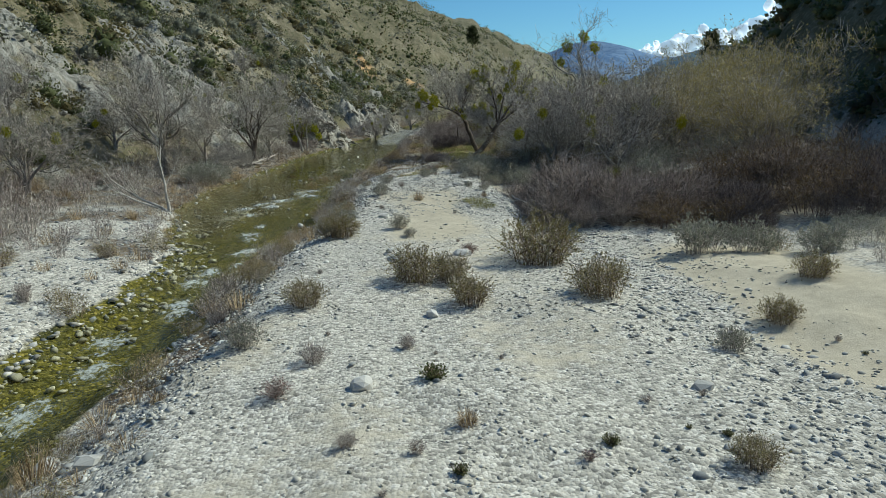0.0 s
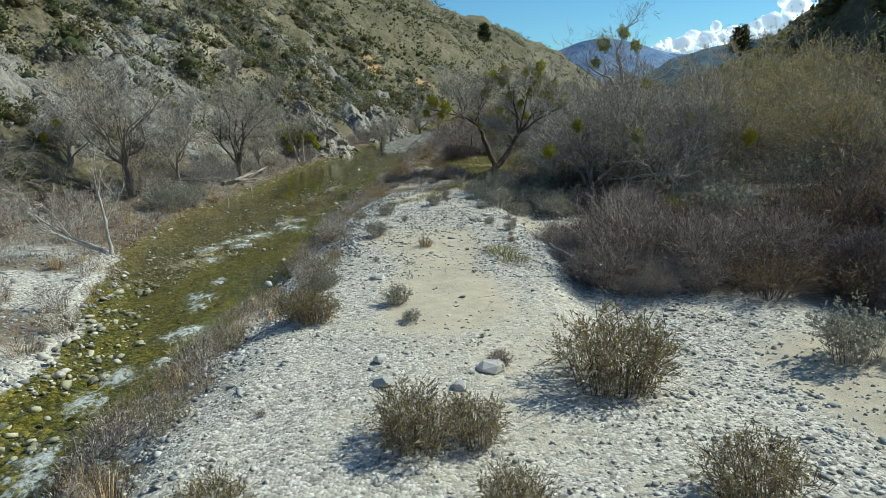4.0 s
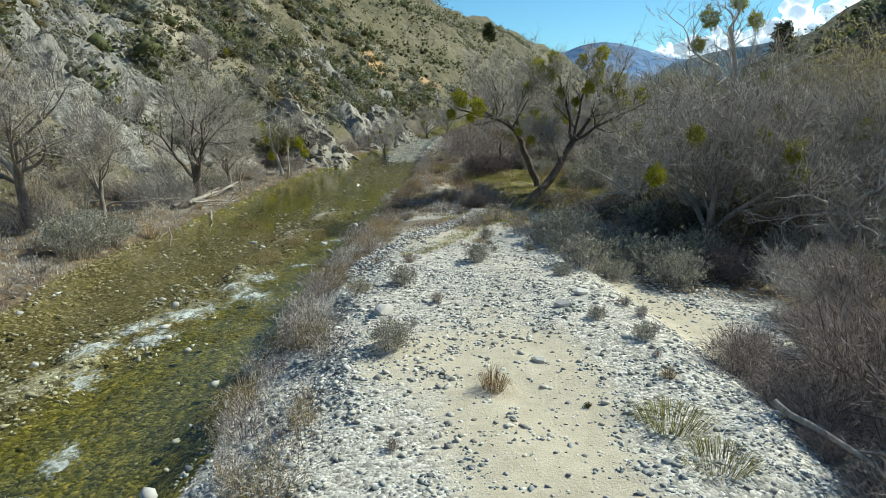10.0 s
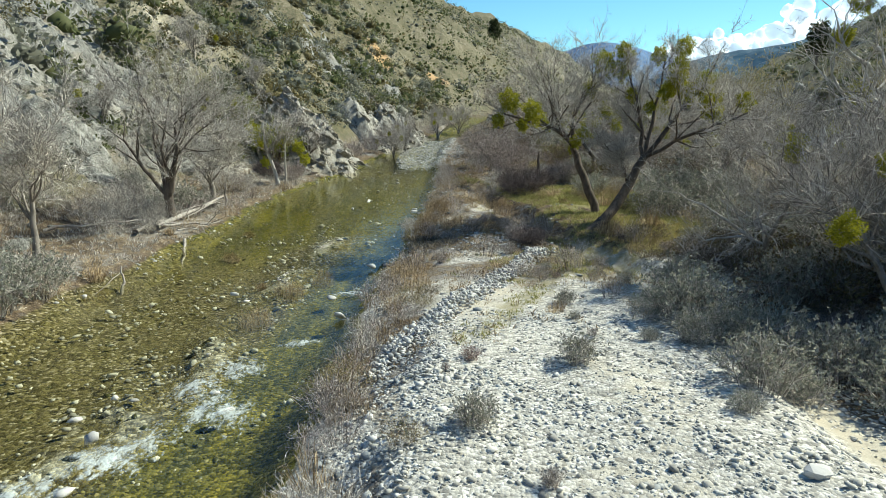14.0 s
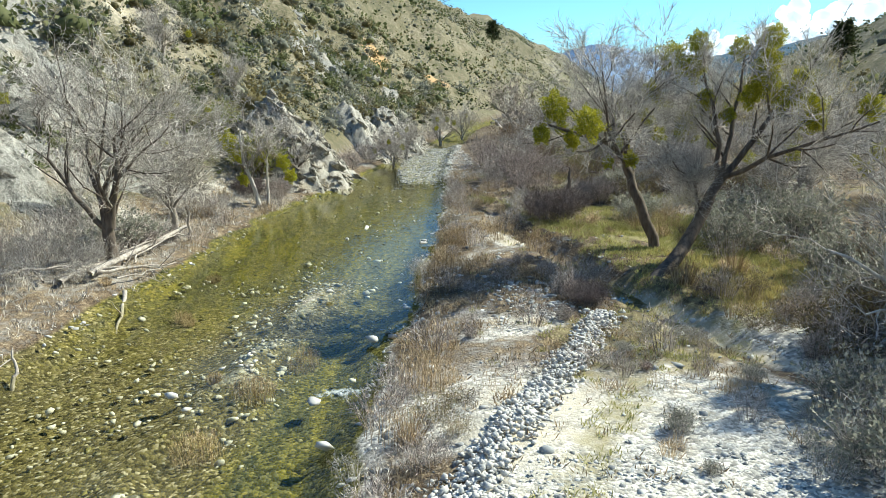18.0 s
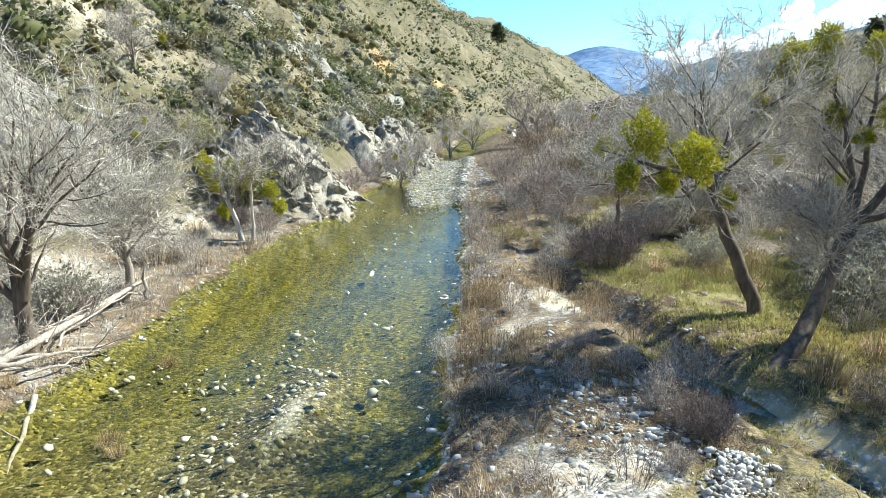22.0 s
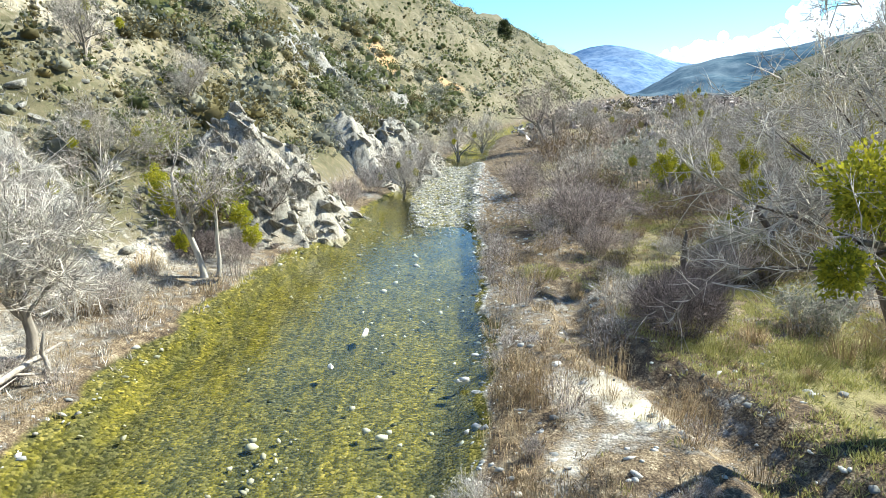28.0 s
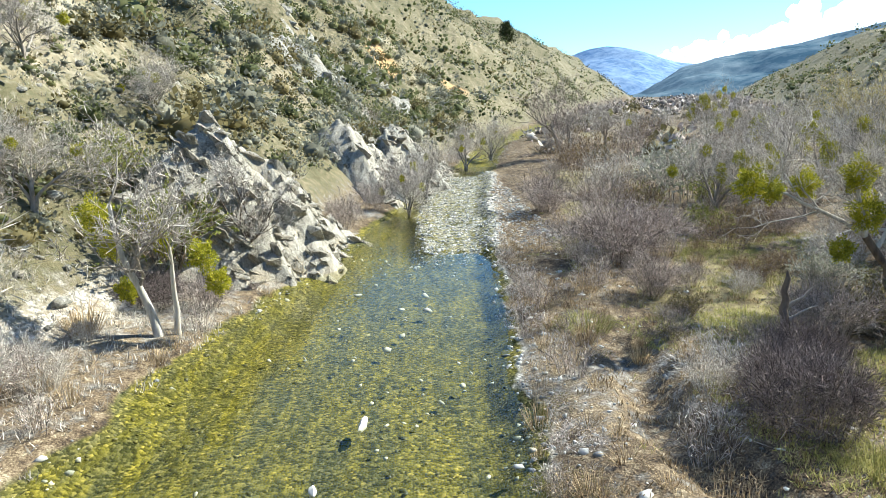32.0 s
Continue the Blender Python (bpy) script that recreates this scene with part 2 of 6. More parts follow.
BARK_GREY = bark("grey_bark", (0.16, 0.14, 0.12), (0.42, 0.385, 0.345))
BARK_DARK = bark("dark_bark", (0.06, 0.048, 0.04), (0.21, 0.175, 0.145))
BARK_WHITE = bark("white_bark", (0.30, 0.28, 0.25), (0.72, 0.70, 0.66))
DEADWOOD = bark("bleached_wood", (0.22, 0.19, 0.165), (0.56, 0.52, 0.47), 14.0)
TWIG_GREY = speckled("grey_twigs", (0.17, 0.15, 0.135), (0.72, 0.67, 0.61), 3.0, spread=0.75)
TWIG_PURPLE = speckled("purplish_twigs", (0.09, 0.072, 0.064), (0.62, 0.535, 0.49), 3.0, spread=0.75)
TWIG_BROWN = speckled("brown_twigs", (0.07, 0.05, 0.034), (0.42, 0.32, 0.22), 3.0, spread=0.75)
TWIG_DARK = speckled("dark_dead_twigs", (0.04, 0.033, 0.032), (0.30, 0.25, 0.24), 3.0, spread=0.75)
TWIG_TAN = speckled("dry_stems", (0.20, 0.135, 0.07), (0.62, 0.49, 0.31), 3.0, spread=0.7)
TWIG_PALE = speckled("pale_dry_stems", (0.26, 0.235, 0.205), (0.78, 0.735, 0.67), 3.0, spread=0.75)
LEAF_MIST = leafy("mistletoe_leaves", (0.2, (0.18, 0.20, 0.025)), (0.6, (0.44, 0.43, 0.04)), (0.95, (0.72, 0.64, 0.08)))
LEAF_SAGE = leafy("sage_leaves", (0.2, (0.19, 0.195, 0.155)), (0.6, (0.38, 0.385, 0.315)), (0.95, (0.57, 0.565, 0.49)))
LEAF_RABBIT = leafy("rabbitbrush_leaves", (0.2, (0.13, 0.116, 0.046)), (0.6, (0.34, 0.295, 0.12)), (0.95, (0.62, 0.54, 0.25)))
LEAF_RUST = leafy("rusty_willow_leaves", (0.2, (0.09, 0.052, 0.022)), (0.6, (0.24, 0.15, 0.055)), (0.95, (0.48, 0.36, 0.12)))
LEAF_DARK = leafy("dark_leaves", (0.2, (0.022, 0.03, 0.012)), (0.6, (0.06, 0.075, 0.028)), (0.95, (0.14, 0.15, 0.06)))
LEAF_HILL = leafy("chaparral_leaves", (0.2, (0.06, 0.074, 0.03)), (0.5, (0.13, 0.15, 0.062)), (0.75, (0.215, 0.225, 0.105)), (0.98, (0.32, 0.30, 0.16)))
LEAF_GREYBRUSH = leafy("grey_brush_leaves", (0.2, (0.13, 0.135, 0.105)), (0.6, (0.28, 0.285, 0.22)), (0.95, (0.44, 0.43, 0.34)))
LEAF_BROWNBRUSH = leafy("olive_brush_leaves", (0.2, (0.085, 0.075, 0.035)), (0.6, (0.19, 0.165, 0.075)), (0.95, (0.31, 0.26, 0.13)))
LEAF_YELLOW = leafy("yellow_willow_leaves", (0.2, (0.26, 0.215, 0.075)), (0.6, (0.50, 0.425, 0.17)), (0.95, (0.74, 0.64, 0.30)))
LEAF_OAK = leafy("oak_leaves", (0.2, (0.13, 0.15, 0.03)), (0.6, (0.31, 0.34, 0.09)), (0.95, (0.54, 0.53, 0.20)))
LEAF_GREEN = leafy("fresh_grass", (0.2, (0.23, 0.235, 0.08)), (0.6, (0.44, 0.425, 0.165)), (0.95, (0.66, 0.61, 0.31)))

# ---------------------------------------------------------------- mesh building
RNG = np.random.default_rng(7)


def hash2(ix, iy, seed):
    h = (ix * 374761393 + iy * 668265263 + seed * 982451653) & 0xFFFFFFFF
    h = ((h ^ (h >> 13)) * 1274126177) & 0xFFFFFFFF
    return ((h ^ (h >> 16)) & 0xFFFF) / 65535.0


def vnoise(x, y, seed=0):
    """Smooth value noise, 0 to 1."""
    x, y = np.asarray(x, float), np.asarray(y, float)
    ix, iy = np.floor(x).astype(np.int64), np.floor(y).astype(np.int64)
    fx, fy = x - ix, y - iy
    fx, fy = fx * fx * (3 - 2 * fx), fy * fy * (3 - 2 * fy)
    a, b = hash2(ix, iy, seed), hash2(ix + 1, iy, seed)
    c, d = hash2(ix, iy + 1, seed), hash2(ix + 1, iy + 1, seed)
    return (a * (1 - fx) + b * fx) * (1 - fy) + (c * (1 - fx) + d * fx) * fy


def fbm(x, y, octaves=4, seed=0):
    s, a, t = 0.0, 0.5, 0.0
    for o in range(octaves):
        s = s + a * vnoise(x * 2 ** o, y * 2 ** o, seed + o * 17)
        t += a
        a *= 0.5
    return s / t


def step(a, b, x):
    k = np.clip((x - a) / (b - a), 0, 1)
    return k * k * (3 - 2 * k)


def mesh_np(name, verts, faces, smooth=False):
    """A mesh from arrays of corners and one or more arrays of faces."""
    faces = [np.asarray(f, np.int32) for f in (faces if isinstance(faces, list) else [faces])]
    me = bpy.data.meshes.new(name)
    verts = np.asarray(verts, np.float32).reshape(-1, 3)
    me.vertices.add(len(verts))
    me.vertices.foreach_set("co", verts.ravel())
    loops = np.concatenate([f.ravel() for f in faces])
    counts = np.concatenate([np.full(len(f), f.shape[1], np.int32) for f in faces])
    me.loops.add(len(loops))
    me.loops.foreach_set("vertex_index", loops)
    me.polygons.add(len(counts))
    me.polygons.foreach_set("loop_start", np.r_[0, np.cumsum(counts)[:-1]].astype(np.int32))
    if smooth:
        me.polygons.foreach_set("use_smooth", np.ones(len(counts), bool))
    me.update(calc_edges=True)
    return me


def solid(name, data, material, parent=None, label=""):
    """One mesh object, a thing of its own or a part under parent."""
    if not data.materials:
        data.materials.append(material)
    ob = new(name, data)
    if parent:
        ob.parent = parent
    return tagged(ob, label)


def attribute(me, name, values):
    at = me.attributes.new(name, "FLOAT", "POINT")
    at.data.foreach_set("value", np.asarray(values, np.float32).ravel())


def tubes(P, R, k=3):
    """Tapered round stems: P (n, m, 3) the lines, R (n, m) the radii."""
    P, R = np.asarray(P, float), np.asarray(R, float)
    n, m, _ = P.shape
    T = np.gradient(P, axis=1)
    T /= np.linalg.norm(T, axis=2, keepdims=True) + 1e-9
    ref = np.where(np.abs(T[:, :1, 2:3]) > 0.9, [1.0, 0, 0], [0, 0, 1.0])
    A = np.cross(T, ref)
    A /= np.linalg.norm(A, axis=2, keepdims=True) + 1e-9
    B = np.cross(T, A)
    ang = np.arange(k) * 2 * np.pi / k
    V = P[:, :, None] + R[:, :, None, None] * (np.cos(ang)[:, None] * A[:, :, None] + np.sin(ang)[:, None] * B[:, :, None])
    base = (np.arange(n) * m * k)[:, None, None] + (np.arange(m - 1) * k)[None, :, None]
    i, j = np.arange(k)[None, None], (np.arange(k)[None, None] + 1) % k
    Q = np.stack([base + i, base + j, base + k + j, base + k + i], -1).reshape(-1, 4)
    return V.reshape(-1, 3), Q


def joined(pieces):
    """Several (verts, faces) as one."""
    V, F, o = [], [], 0
    for v, f in pieces:
        V.append(v)
        F.append(f + o)
        o += len(v)
    return np.concatenate(V), np.concatenate(F)


def unit(v):
    return v / (np.linalg.norm(v, axis=-1, keepdims=True) + 1e-9)


def leaves(C, D, long, wide, rng):
    """Diamond leaves at C that point along D, a little folded."""
    n = len(C)
    D = unit(D)
    S = unit(np.cross(D, rng.normal(size=(n, 3))))
    U = np.cross(D, S)
    long, wide = np.broadcast_to(long, n)[:, None], np.broadcast_to(wide, n)[:, None]
    V = np.stack([C, C + D * long * 0.5 + S * wide + U * wide * 0.3, C + D * long, C + D * long * 0.5 - S * wide + U * wide * 0.3], 1)
    return V.reshape(-1, 3), np.arange(n * 4).reshape(-1, 4)


def sprigs(P, n, long, radius, rng, spread=0.9, up=0.3, m=2, low=0.3):
    """n twigs that leave the lines P (n0, m0, 3) at random points of their outer part."""
    i = rng.integers(0, len(P), n)
    f = rng.uniform(low, 1.0, n) * (P.shape[1] - 1.001)
    j = f.astype(int)
    w = (f - j)[:, None]
    start = P[i, j] * (1 - w) + P[i, j + 1] * w
    along = unit(P[i, j + 1] - P[i, j])
    d = unit(along + rng.normal(size=(n, 3)) * spread + np.array([0, 0, up]))
    long = long * rng.uniform(0.5, 1.3, n)
    s = np.linspace(0, 1, m)
    bend = rng.normal(size=(n, 3)) * 0.25
    Q = start[:, None] + (d[:, None] * s[:, None] + bend[:, None] * (s ** 2)[:, None]) * long[:, None, None]
    R = radius * (1 - 0.75 * s)[None] * rng.uniform(0.7, 1.2, n)[:, None]
    return Q, R


ICO = bmesh.new()
bmesh.ops.create_icosphere(ICO, subdivisions=1, radius=1)
ICO_V = np.array([v.co for v in ICO.verts])
ICO_F = np.array([[v.index for v in f.verts] for f in ICO.faces])
ICO.free()
ICO2 = bmesh.new()
bmesh.ops.create_icosphere(ICO2, subdivisions=2, radius=1)
ICO2_V = np.array([v.co for v in ICO2.verts])
ICO2_F = np.array([[v.index for v in f.verts] for f in ICO2.faces])
ICO2.free()


def pebbles(C, size, rng, flat=(0.28, 0.6), fine=False):
    """Many stones, each with its own proportions, turn and dents."""
    bv, bf = (ICO2_V, ICO2_F) if fine else (ICO_V, ICO_F)
    n, k = len(C), len(bv)
    a = rng.uniform(0, 2 * np.pi, n)
    sx, sy, sz = rng.uniform(0.75, 1.25, n), rng.uniform(0.6, 1.0, n), rng.uniform(*flat, n)
    jag = 1 + rng.normal(size=(n, k)) * (0.08 if fine else 0.24)
    V = bv[None] * jag[:, :, None] * np.stack([sx, sy, sz], 1)[:, None]
    tilt = rng.normal(size=(n, 2)) * 0.18
    V[:, :, 2] += V[:, :, 0] * tilt[:, :1] + V[:, :, 1] * tilt[:, 1:]
    c, s = np.cos(a)[:, None], np.sin(a)[:, None]
    V = np.stack([V[:, :, 0] * c - V[:, :, 1] * s, V[:, :, 0] * s + V[:, :, 1] * c, V[:, :, 2]], -1)
    V = V * np.broadcast_to(size, n)[:, None, None] * 0.5 + C[:, None]
    F = bf[None] + (np.arange(n) * k)[:, None, None]
    return V.reshape(-1, 3), F.reshape(-1, 3)

# ---------------------------------------------------------------- the shape of the valley
RIGHT_BANK = ((-60, -6.5), (9, -4.8), (16, -4.35), (20, -4.3), (24, -3.6), (28, -3.2), (34, -2.9), (39, -2.45), (44, -2.0), (50, -1.25), (57, -0.3), (62, 0.1), (66, 0.4), (74, 0.9), (90, 2.6), (100, 3.6), (130, 9), (200, 34), (333, 84), (450, 146), (700, 280), (3000, 1500))
LEFT_BANK = ((-60, -9.5), (14, -7.5), (20, -6.8), (24, -7.3), (28, -8.3), (33, -10.2), (40, -10.6), (46, -9.8), (50, -9.3), (55, -8.7), (60, -8.1), (66, -7.0), (71, -6.0), (74, -4.9), (80, -4.2), (90, -1.8), (100, 0.2), (130, 7), (200, 32), (333, 82), (450, 144), (700, 278), (3000, 1498))
LEFT_TOE = ((-60, -30), (0, -27), (30, -24), (38, -19), (44, -15.6), (52, -13.6), (60, -11.8), (66, -10.0), (72, -7.6), (77, -5.6), (85, -4.8), (100, -1.2), (137, 10), (200, 31), (333, 72), (450, 118), (518, 144), (600, 176), (700, 205), (3000, 700))
SHOAL = ((25, -7.4), (30, -8.0), (33, -7.2), (35.5, -6.4), (37.7, -5.9), (40, -5.4), (41.4, -5.3), (45.3, -4.8), (48.6, -4.4), (50.3, -4.0), (54, -3.4), (60, -2.8))
GULLY = ((42, 6.06), (46, 5.2), (50, 4.3), (53.6, 3.45), (55.6, 2.95), (57.2, 2.5), (59, 2.2), (63.3, 2.7), (66, 3.3))
RIGHT_TOE = ((-60, 30), (40, 33), (75, 37), (121, 43), (200, 78), (333, 138), (700, 305), (3000, 1420))


def line(table, y):
    return np.interp(y, *zip(*table))


def water_z(y):
    return 0.005 * (np.clip(y, -60, 75) - 58) + 0.012 * np.clip(y - 75, 0, 130)


def ground(x, y, fine=True):
    """Height of the valley at x, y, and the masks that its cover goes by."""
    x, y = np.asarray(x, float), np.asarray(y, float)
    xr, xl, tl, tr, wz = line(RIGHT_BANK, y), line(LEFT_BANK, y), line(LEFT_TOE, y), line(RIGHT_TOE, y), water_z(y)
    wob = (fbm(x * 0.5, y * 0.5, 3, 3) - 0.5) * 1.1
    dr, dl = x - xr + wob, xl - x + wob
    # gravel bar and the flats behind it
    bar = 0.78 * step(44, 34, y) + 0.42 * step(34, 44, y)
    z = wz - 0.34 * step(0.0, 0.9, np.minimum(-dr, -dl)) + 0.06 * (fbm(x * 1.3, y * 1.3, 2, 9) - 0.5)
    mid = np.exp(-((x - line(SHOAL, y)) / (0.7 + 0.5 * step(42, 36, y))) ** 2) * step(29, 32, y) * step(54, 50, y) * step(0.36, 0.56, fbm(x * 0.8, y * 0.5, 3, 84))
    z = z + (0.24 + 0.2 * fbm(x * 1.1, y * 1.1, 2, 83)) * mid * (0.72 + 0.28 * step(38, 42, y))
    z = z + step(-0.15, 0.9, dr) * 0.28 + step(0.6, 2.4, dr) * (bar - 0.2)
    wash = np.exp(-(np.clip(5.9 - x + 0.35 * np.sin(y * 0.5), 0, None) / 0.75) ** 2) * np.exp(-(np.clip(x - 11, 0, None) / 3) ** 2) * step(43, 37, y) * step(17, 22, y)
    z = z - 0.62 * wash - 0.22 * np.exp(-((x - 7.5) / 1.8) ** 2) * step(23, 19, y) * step(4, 14, y)
    gut = np.exp(-(np.abs(x - line(GULLY, y)) / (0.75 - 0.2 * step(52, 56, y))) ** 3) * step(42, 46, y) * step(66, 60, y)
    z = z - 0.5 * gut
    z = z + step(-0.15, 0.8, dl) * 0.30 + step(0.8, 3.5, dl) * 0.25
    spit = step(-0.3, 0.4, x - np.interp(y, (72, 82, 88, 100), (-2.0, -2.5, -1.8, 0.2)) + wob * 0.4) * step(72.4, 74.4, y) * step(102, 96, y) * step(0.8, 0.0, dr)
    z = z + 0.42 * spit
    flats = 0.012 * np.clip(x - 12, 0, 200) + 0.02 * np.clip(-x - 12, 0, 30)
    z = z + flats + (fbm(x * 0.22, y * 0.22, 4, 5) - 0.5) * 0.5 * step(1.5, 6, np.maximum(dr, dl))
    if fine:
        z = z + (fbm(x * 1.6, y * 1.6, 3, 21) - 0.5) * 0.13
    # hillsides
    al = tl - x + (fbm(x * 0.06, y * 0.06, 3, 31) - 0.5) * 6 * step(0, 12, tl - x)
    hl = np.clip(al, 0, None)
    relief = (fbm(x * 0.035, y * 0.035, 5, 41) - 0.5) * 2
    zl = 0.74 * 150 * (1 - np.exp(-hl / 150)) + relief * np.minimum(hl * 0.3, 9)
    zl = zl + (fbm(x * 0.17, y * 0.17, 5, 47) - 0.5) * np.minimum(hl * 0.35, 4.5)
    zl = zl + (fbm(x * 0.75, y * 0.75, 3, 49) - 0.5) * np.minimum(hl * 0.2, 0.9)
    ar = np.clip(x - tr, 0, None)
    zr = (0.58 + 0.85 * step(112, 78, y)) * 120 * (1 - np.exp(-ar / 120)) + relief * np.minimum(ar * 0.2, 9) + (fbm(x * 0.25, y * 0.25, 4, 53) - 0.5) * np.minimum(ar * 0.15, 2.0)
    z = z + zl + zr
    behind = np.clip(-35 - y, 0, None)
    z = z + 0.25 * np.minimum(behind, 120)
    # cover: bare sand, brown litter, green grass, stream bed, hillside
    patch = fbm(x * 0.33, y * 0.33, 3, 61)
    track = np.exp(-((x - 6.0 + 0.06 * (y - 36)) / 0.7) ** 2) * step(29, 31, y) * step(44, 41, y)
    strip = np.exp(-((x - 1.85 - (55 - y) * 0.5) / 0.5) ** 2) * step(53.3, 54, y) * step(56.4, 55.8, y)
    tract = track + np.exp(-((x - 1.6 - 0.06 * (y - 22)) / 1.3) ** 2) * step(20, 23, y) * step(32, 28, y)
    flat = 0.7 * step(0.58, 0.68, fbm(x * 0.28, y * 0.28, 3, 67)) * step(44, 48, y) + step(7, 8.5, x) * step(12.5, 10.5, x) * step(22, 19, y) + step(2.0, 4.5, x) * step(40, 44, y) * step(47, 45, y) * 0.1
    sand = np.clip(0.32 + (patch - 0.5) * 0.9 + tract * 0.9 + 0.7 * flat, 0, 1) * step(0.6, 1.8, dr) * (step(49, 45, y) + 0.8 * step(0.6, 0.7, fbm(x * 0.28, y * 0.28, 3, 67)) * step(45, 49, y))
    litter = np.maximum(step(40, 46, y) * step(-0.1, 0.3, dr), np.maximum(step(4.0, 7.0, dl), step(-0.5, 0.0, dl) * step(29, 35, y)))
    litter = np.maximum(litter, 0.8 * step(0.5, 0.62, patch) * step(0.4, 1.4, dl))
    litter = np.maximum(litter, 0.62 * step(3.0, 4.2, x) * step(37, 39, y))
    litter = np.maximum(litter, step(6.5, 9.5, x - 1.8 * step(22, 16, y)) * step(22, 26, y))
    litter = litter * (1 - 0.18 * step(0, 1, dl) * step(6.5, 4, dl)) * (1 - 0.7 * np.clip(track, 0, 1))
    litter = np.maximum(litter, 0.85 * step(0.05, 0.3, dr) * step(2.4, 1.4, dr) * step(0.38, 0.52, fbm(x * 0.6, y * 0.4, 3, 97)) * step(44, 40, y))
    litter = litter * (1 - 0.95 * strip)
    brake = step(4.7, 5.7, x - 0.1 * np.abs(y - 44.5)) * step(33, 36, y) * step(60, 54, y)
    floor = 0.8 * np.exp(-((x - 4.75 - (50 - y) * 0.22) / 0.26) ** 2) * step(42, 44, y) * step(51, 49, y)
    sand = np.maximum(sand * (1 - 0.9 * brake) * (1 - 0.9 * step(56.6, 58, y) * step(0.5, 1.5, dr)), floor)
    litter = np.maximum(litter, brake) * (1 - 0.9 * floor)
    sand = np.maximum(sand * (1 - 0.55 * step(2.6, 3.8, x) * step(24, 26, y) * step(42, 38, y) * (1 - np.clip(track, 0, 1))), strip)
    litter = litter * (0.75 + 0.6 * (patch - 0.5)) * (1 - 0.8 * step(0.6, 0.7, fbm(x * 0.28, y * 0.28, 3, 67)) * step(1, 2, dr) * step(58, 56, y))
    green = step(0.5, 0.66, fbm(x * 0.2, y * 0.2, 3, 71)) * step(1.5, 4, dr) * step(37, 42, y) * 0.5
    green = np.maximum(green, 0.7 * np.exp(-((x - 7.8) / 1.3) ** 2 - ((y - 48.8) / 2.4) ** 2))
    green = np.maximum(green, 0.75 * step(3.6, 4.6, x - line(GULLY, y) + 2.4) * step(12, 9, x) * step(51, 53, y) * step(66, 61, y) * step(0.42, 0.55, fbm(x * 0.45, y * 0.45, 3, 73)))
    green = np.maximum(green, 0.5 * np.exp(-((x - 1.4 - (y - 41) * 0.55) / 0.8) ** 2) * step(37, 39, y) * step(47, 45, y))
    bed = step(0.35, -0.05, dr) * step(0.45, 0.05, dl) * (1 - 0.5 * mid) * (1 - 0.42 * spit)
    hill = np.maximum(step(-1, 3, al), step(-1, 4, x - tr))
    glade = np.exp(-((x + 18) / 7) ** 2 - ((y - 75) / 9) ** 2)
    hill = hill * (1 - 0.55 * glade)
    sand, litter = np.maximum(sand, glade), litter * (1 - glade)
    return z, sand, litter, green, bed, np.maximum(hill, step(0, 20, behind))


def gz(x, y):
    return float(ground(np.array([x]), np.array([y]))[0][0])


def spaced(lo, hi, fine, out_lo, out_hi, grow=1.09):
    """Grid lines: even between lo and hi, wider and wider outside."""
    a = list(np.arange(lo, hi, fine))
    d = fine
    while a[-1] < out_hi:
        d *= grow
        a.append(a[-1] + d)
    d = fine
    while a[0] > out_lo:
        d *= grow
        a.insert(0, a[0] - d)
    return np.array(a)


def grid_faces(ny, nx):
    i = np.arange(ny - 1)[:, None] * nx + np.arange(nx - 1)[None]
    return np.stack([i, i + 1, i + nx + 1, i + nx], -1).reshape(-1, 4)


gx, gy = spaced(-30, 11, 0.28, -900, 2600, 1.06), spaced(5, 105, 0.33, -400, 3000, 1.05)
GX, GY = np.meshgrid(gx, gy)
Z, m_sand, m_litter, m_green, m_bed, m_hill = ground(GX, GY)
land = mesh_np("ground", np.stack([GX, GY, Z], -1), grid_faces(len(gy), len(gx)), True)
zone = land.attributes.new("zone", "FLOAT_COLOR", "POINT")
zone.data.foreach_set("color", np.stack([m_sand, m_litter, m_green, np.ones_like(Z)], -1).astype(np.float32).ravel())
attribute(land, "bed", m_bed)
attribute(land, "shallow", np.clip(step(0.8, -1.2, GX - line(SHOAL, GY)) * step(56, 44, GY) * 0.8 + np.exp(-((GX - line(SHOAL, GY)) / 1.1) ** 2) * step(56, 50, GY), 0, 1) * step(27, 31, GY))
attribute(land, "hill", m_hill)
attribute(land, "scar", 1.1 * (np.exp(-((GX + 6) / 2.6) ** 2 - ((GY - 134) / 6) ** 2) + np.exp(-((GX - 3.5) / 2.5) ** 2 - ((GY - 150) / 4) ** 2)))
tagged(solid("ground", land, GROUND), "pale sand, gravel and brown hillside of a dry valley", "ground", kind="structure")

# the stream: one clear sheet between the banks, and small pools on the flats
wy = np.concatenate([np.arange(-55, 5, 1.5), np.arange(5, 105, 0.4)])
across = np.linspace(0, 1, 34)
WX = line(LEFT_BANK, wy)[:, None] - 1.1 + (line(RIGHT_BANK, wy) - line(LEFT_BANK, wy) + 2.2)[:, None] * across
WY = np.repeat(wy[:, None], 34, 1)
WZ = water_z(WY) + (fbm(WX * 1.5, WY * 1.2, 3, 81) - 0.5) * 0.05 * step(-8, 30, 60 - WY)
stream = solid("river_water", mesh_np("river_water", np.stack([WX, WY, WZ], -1), grid_faces(len(wy), 34), True), WATER)
stream.visible_shadow = False
tagged(stream, "clear shallow stream over green and yellow stones", "water", kind="structure")


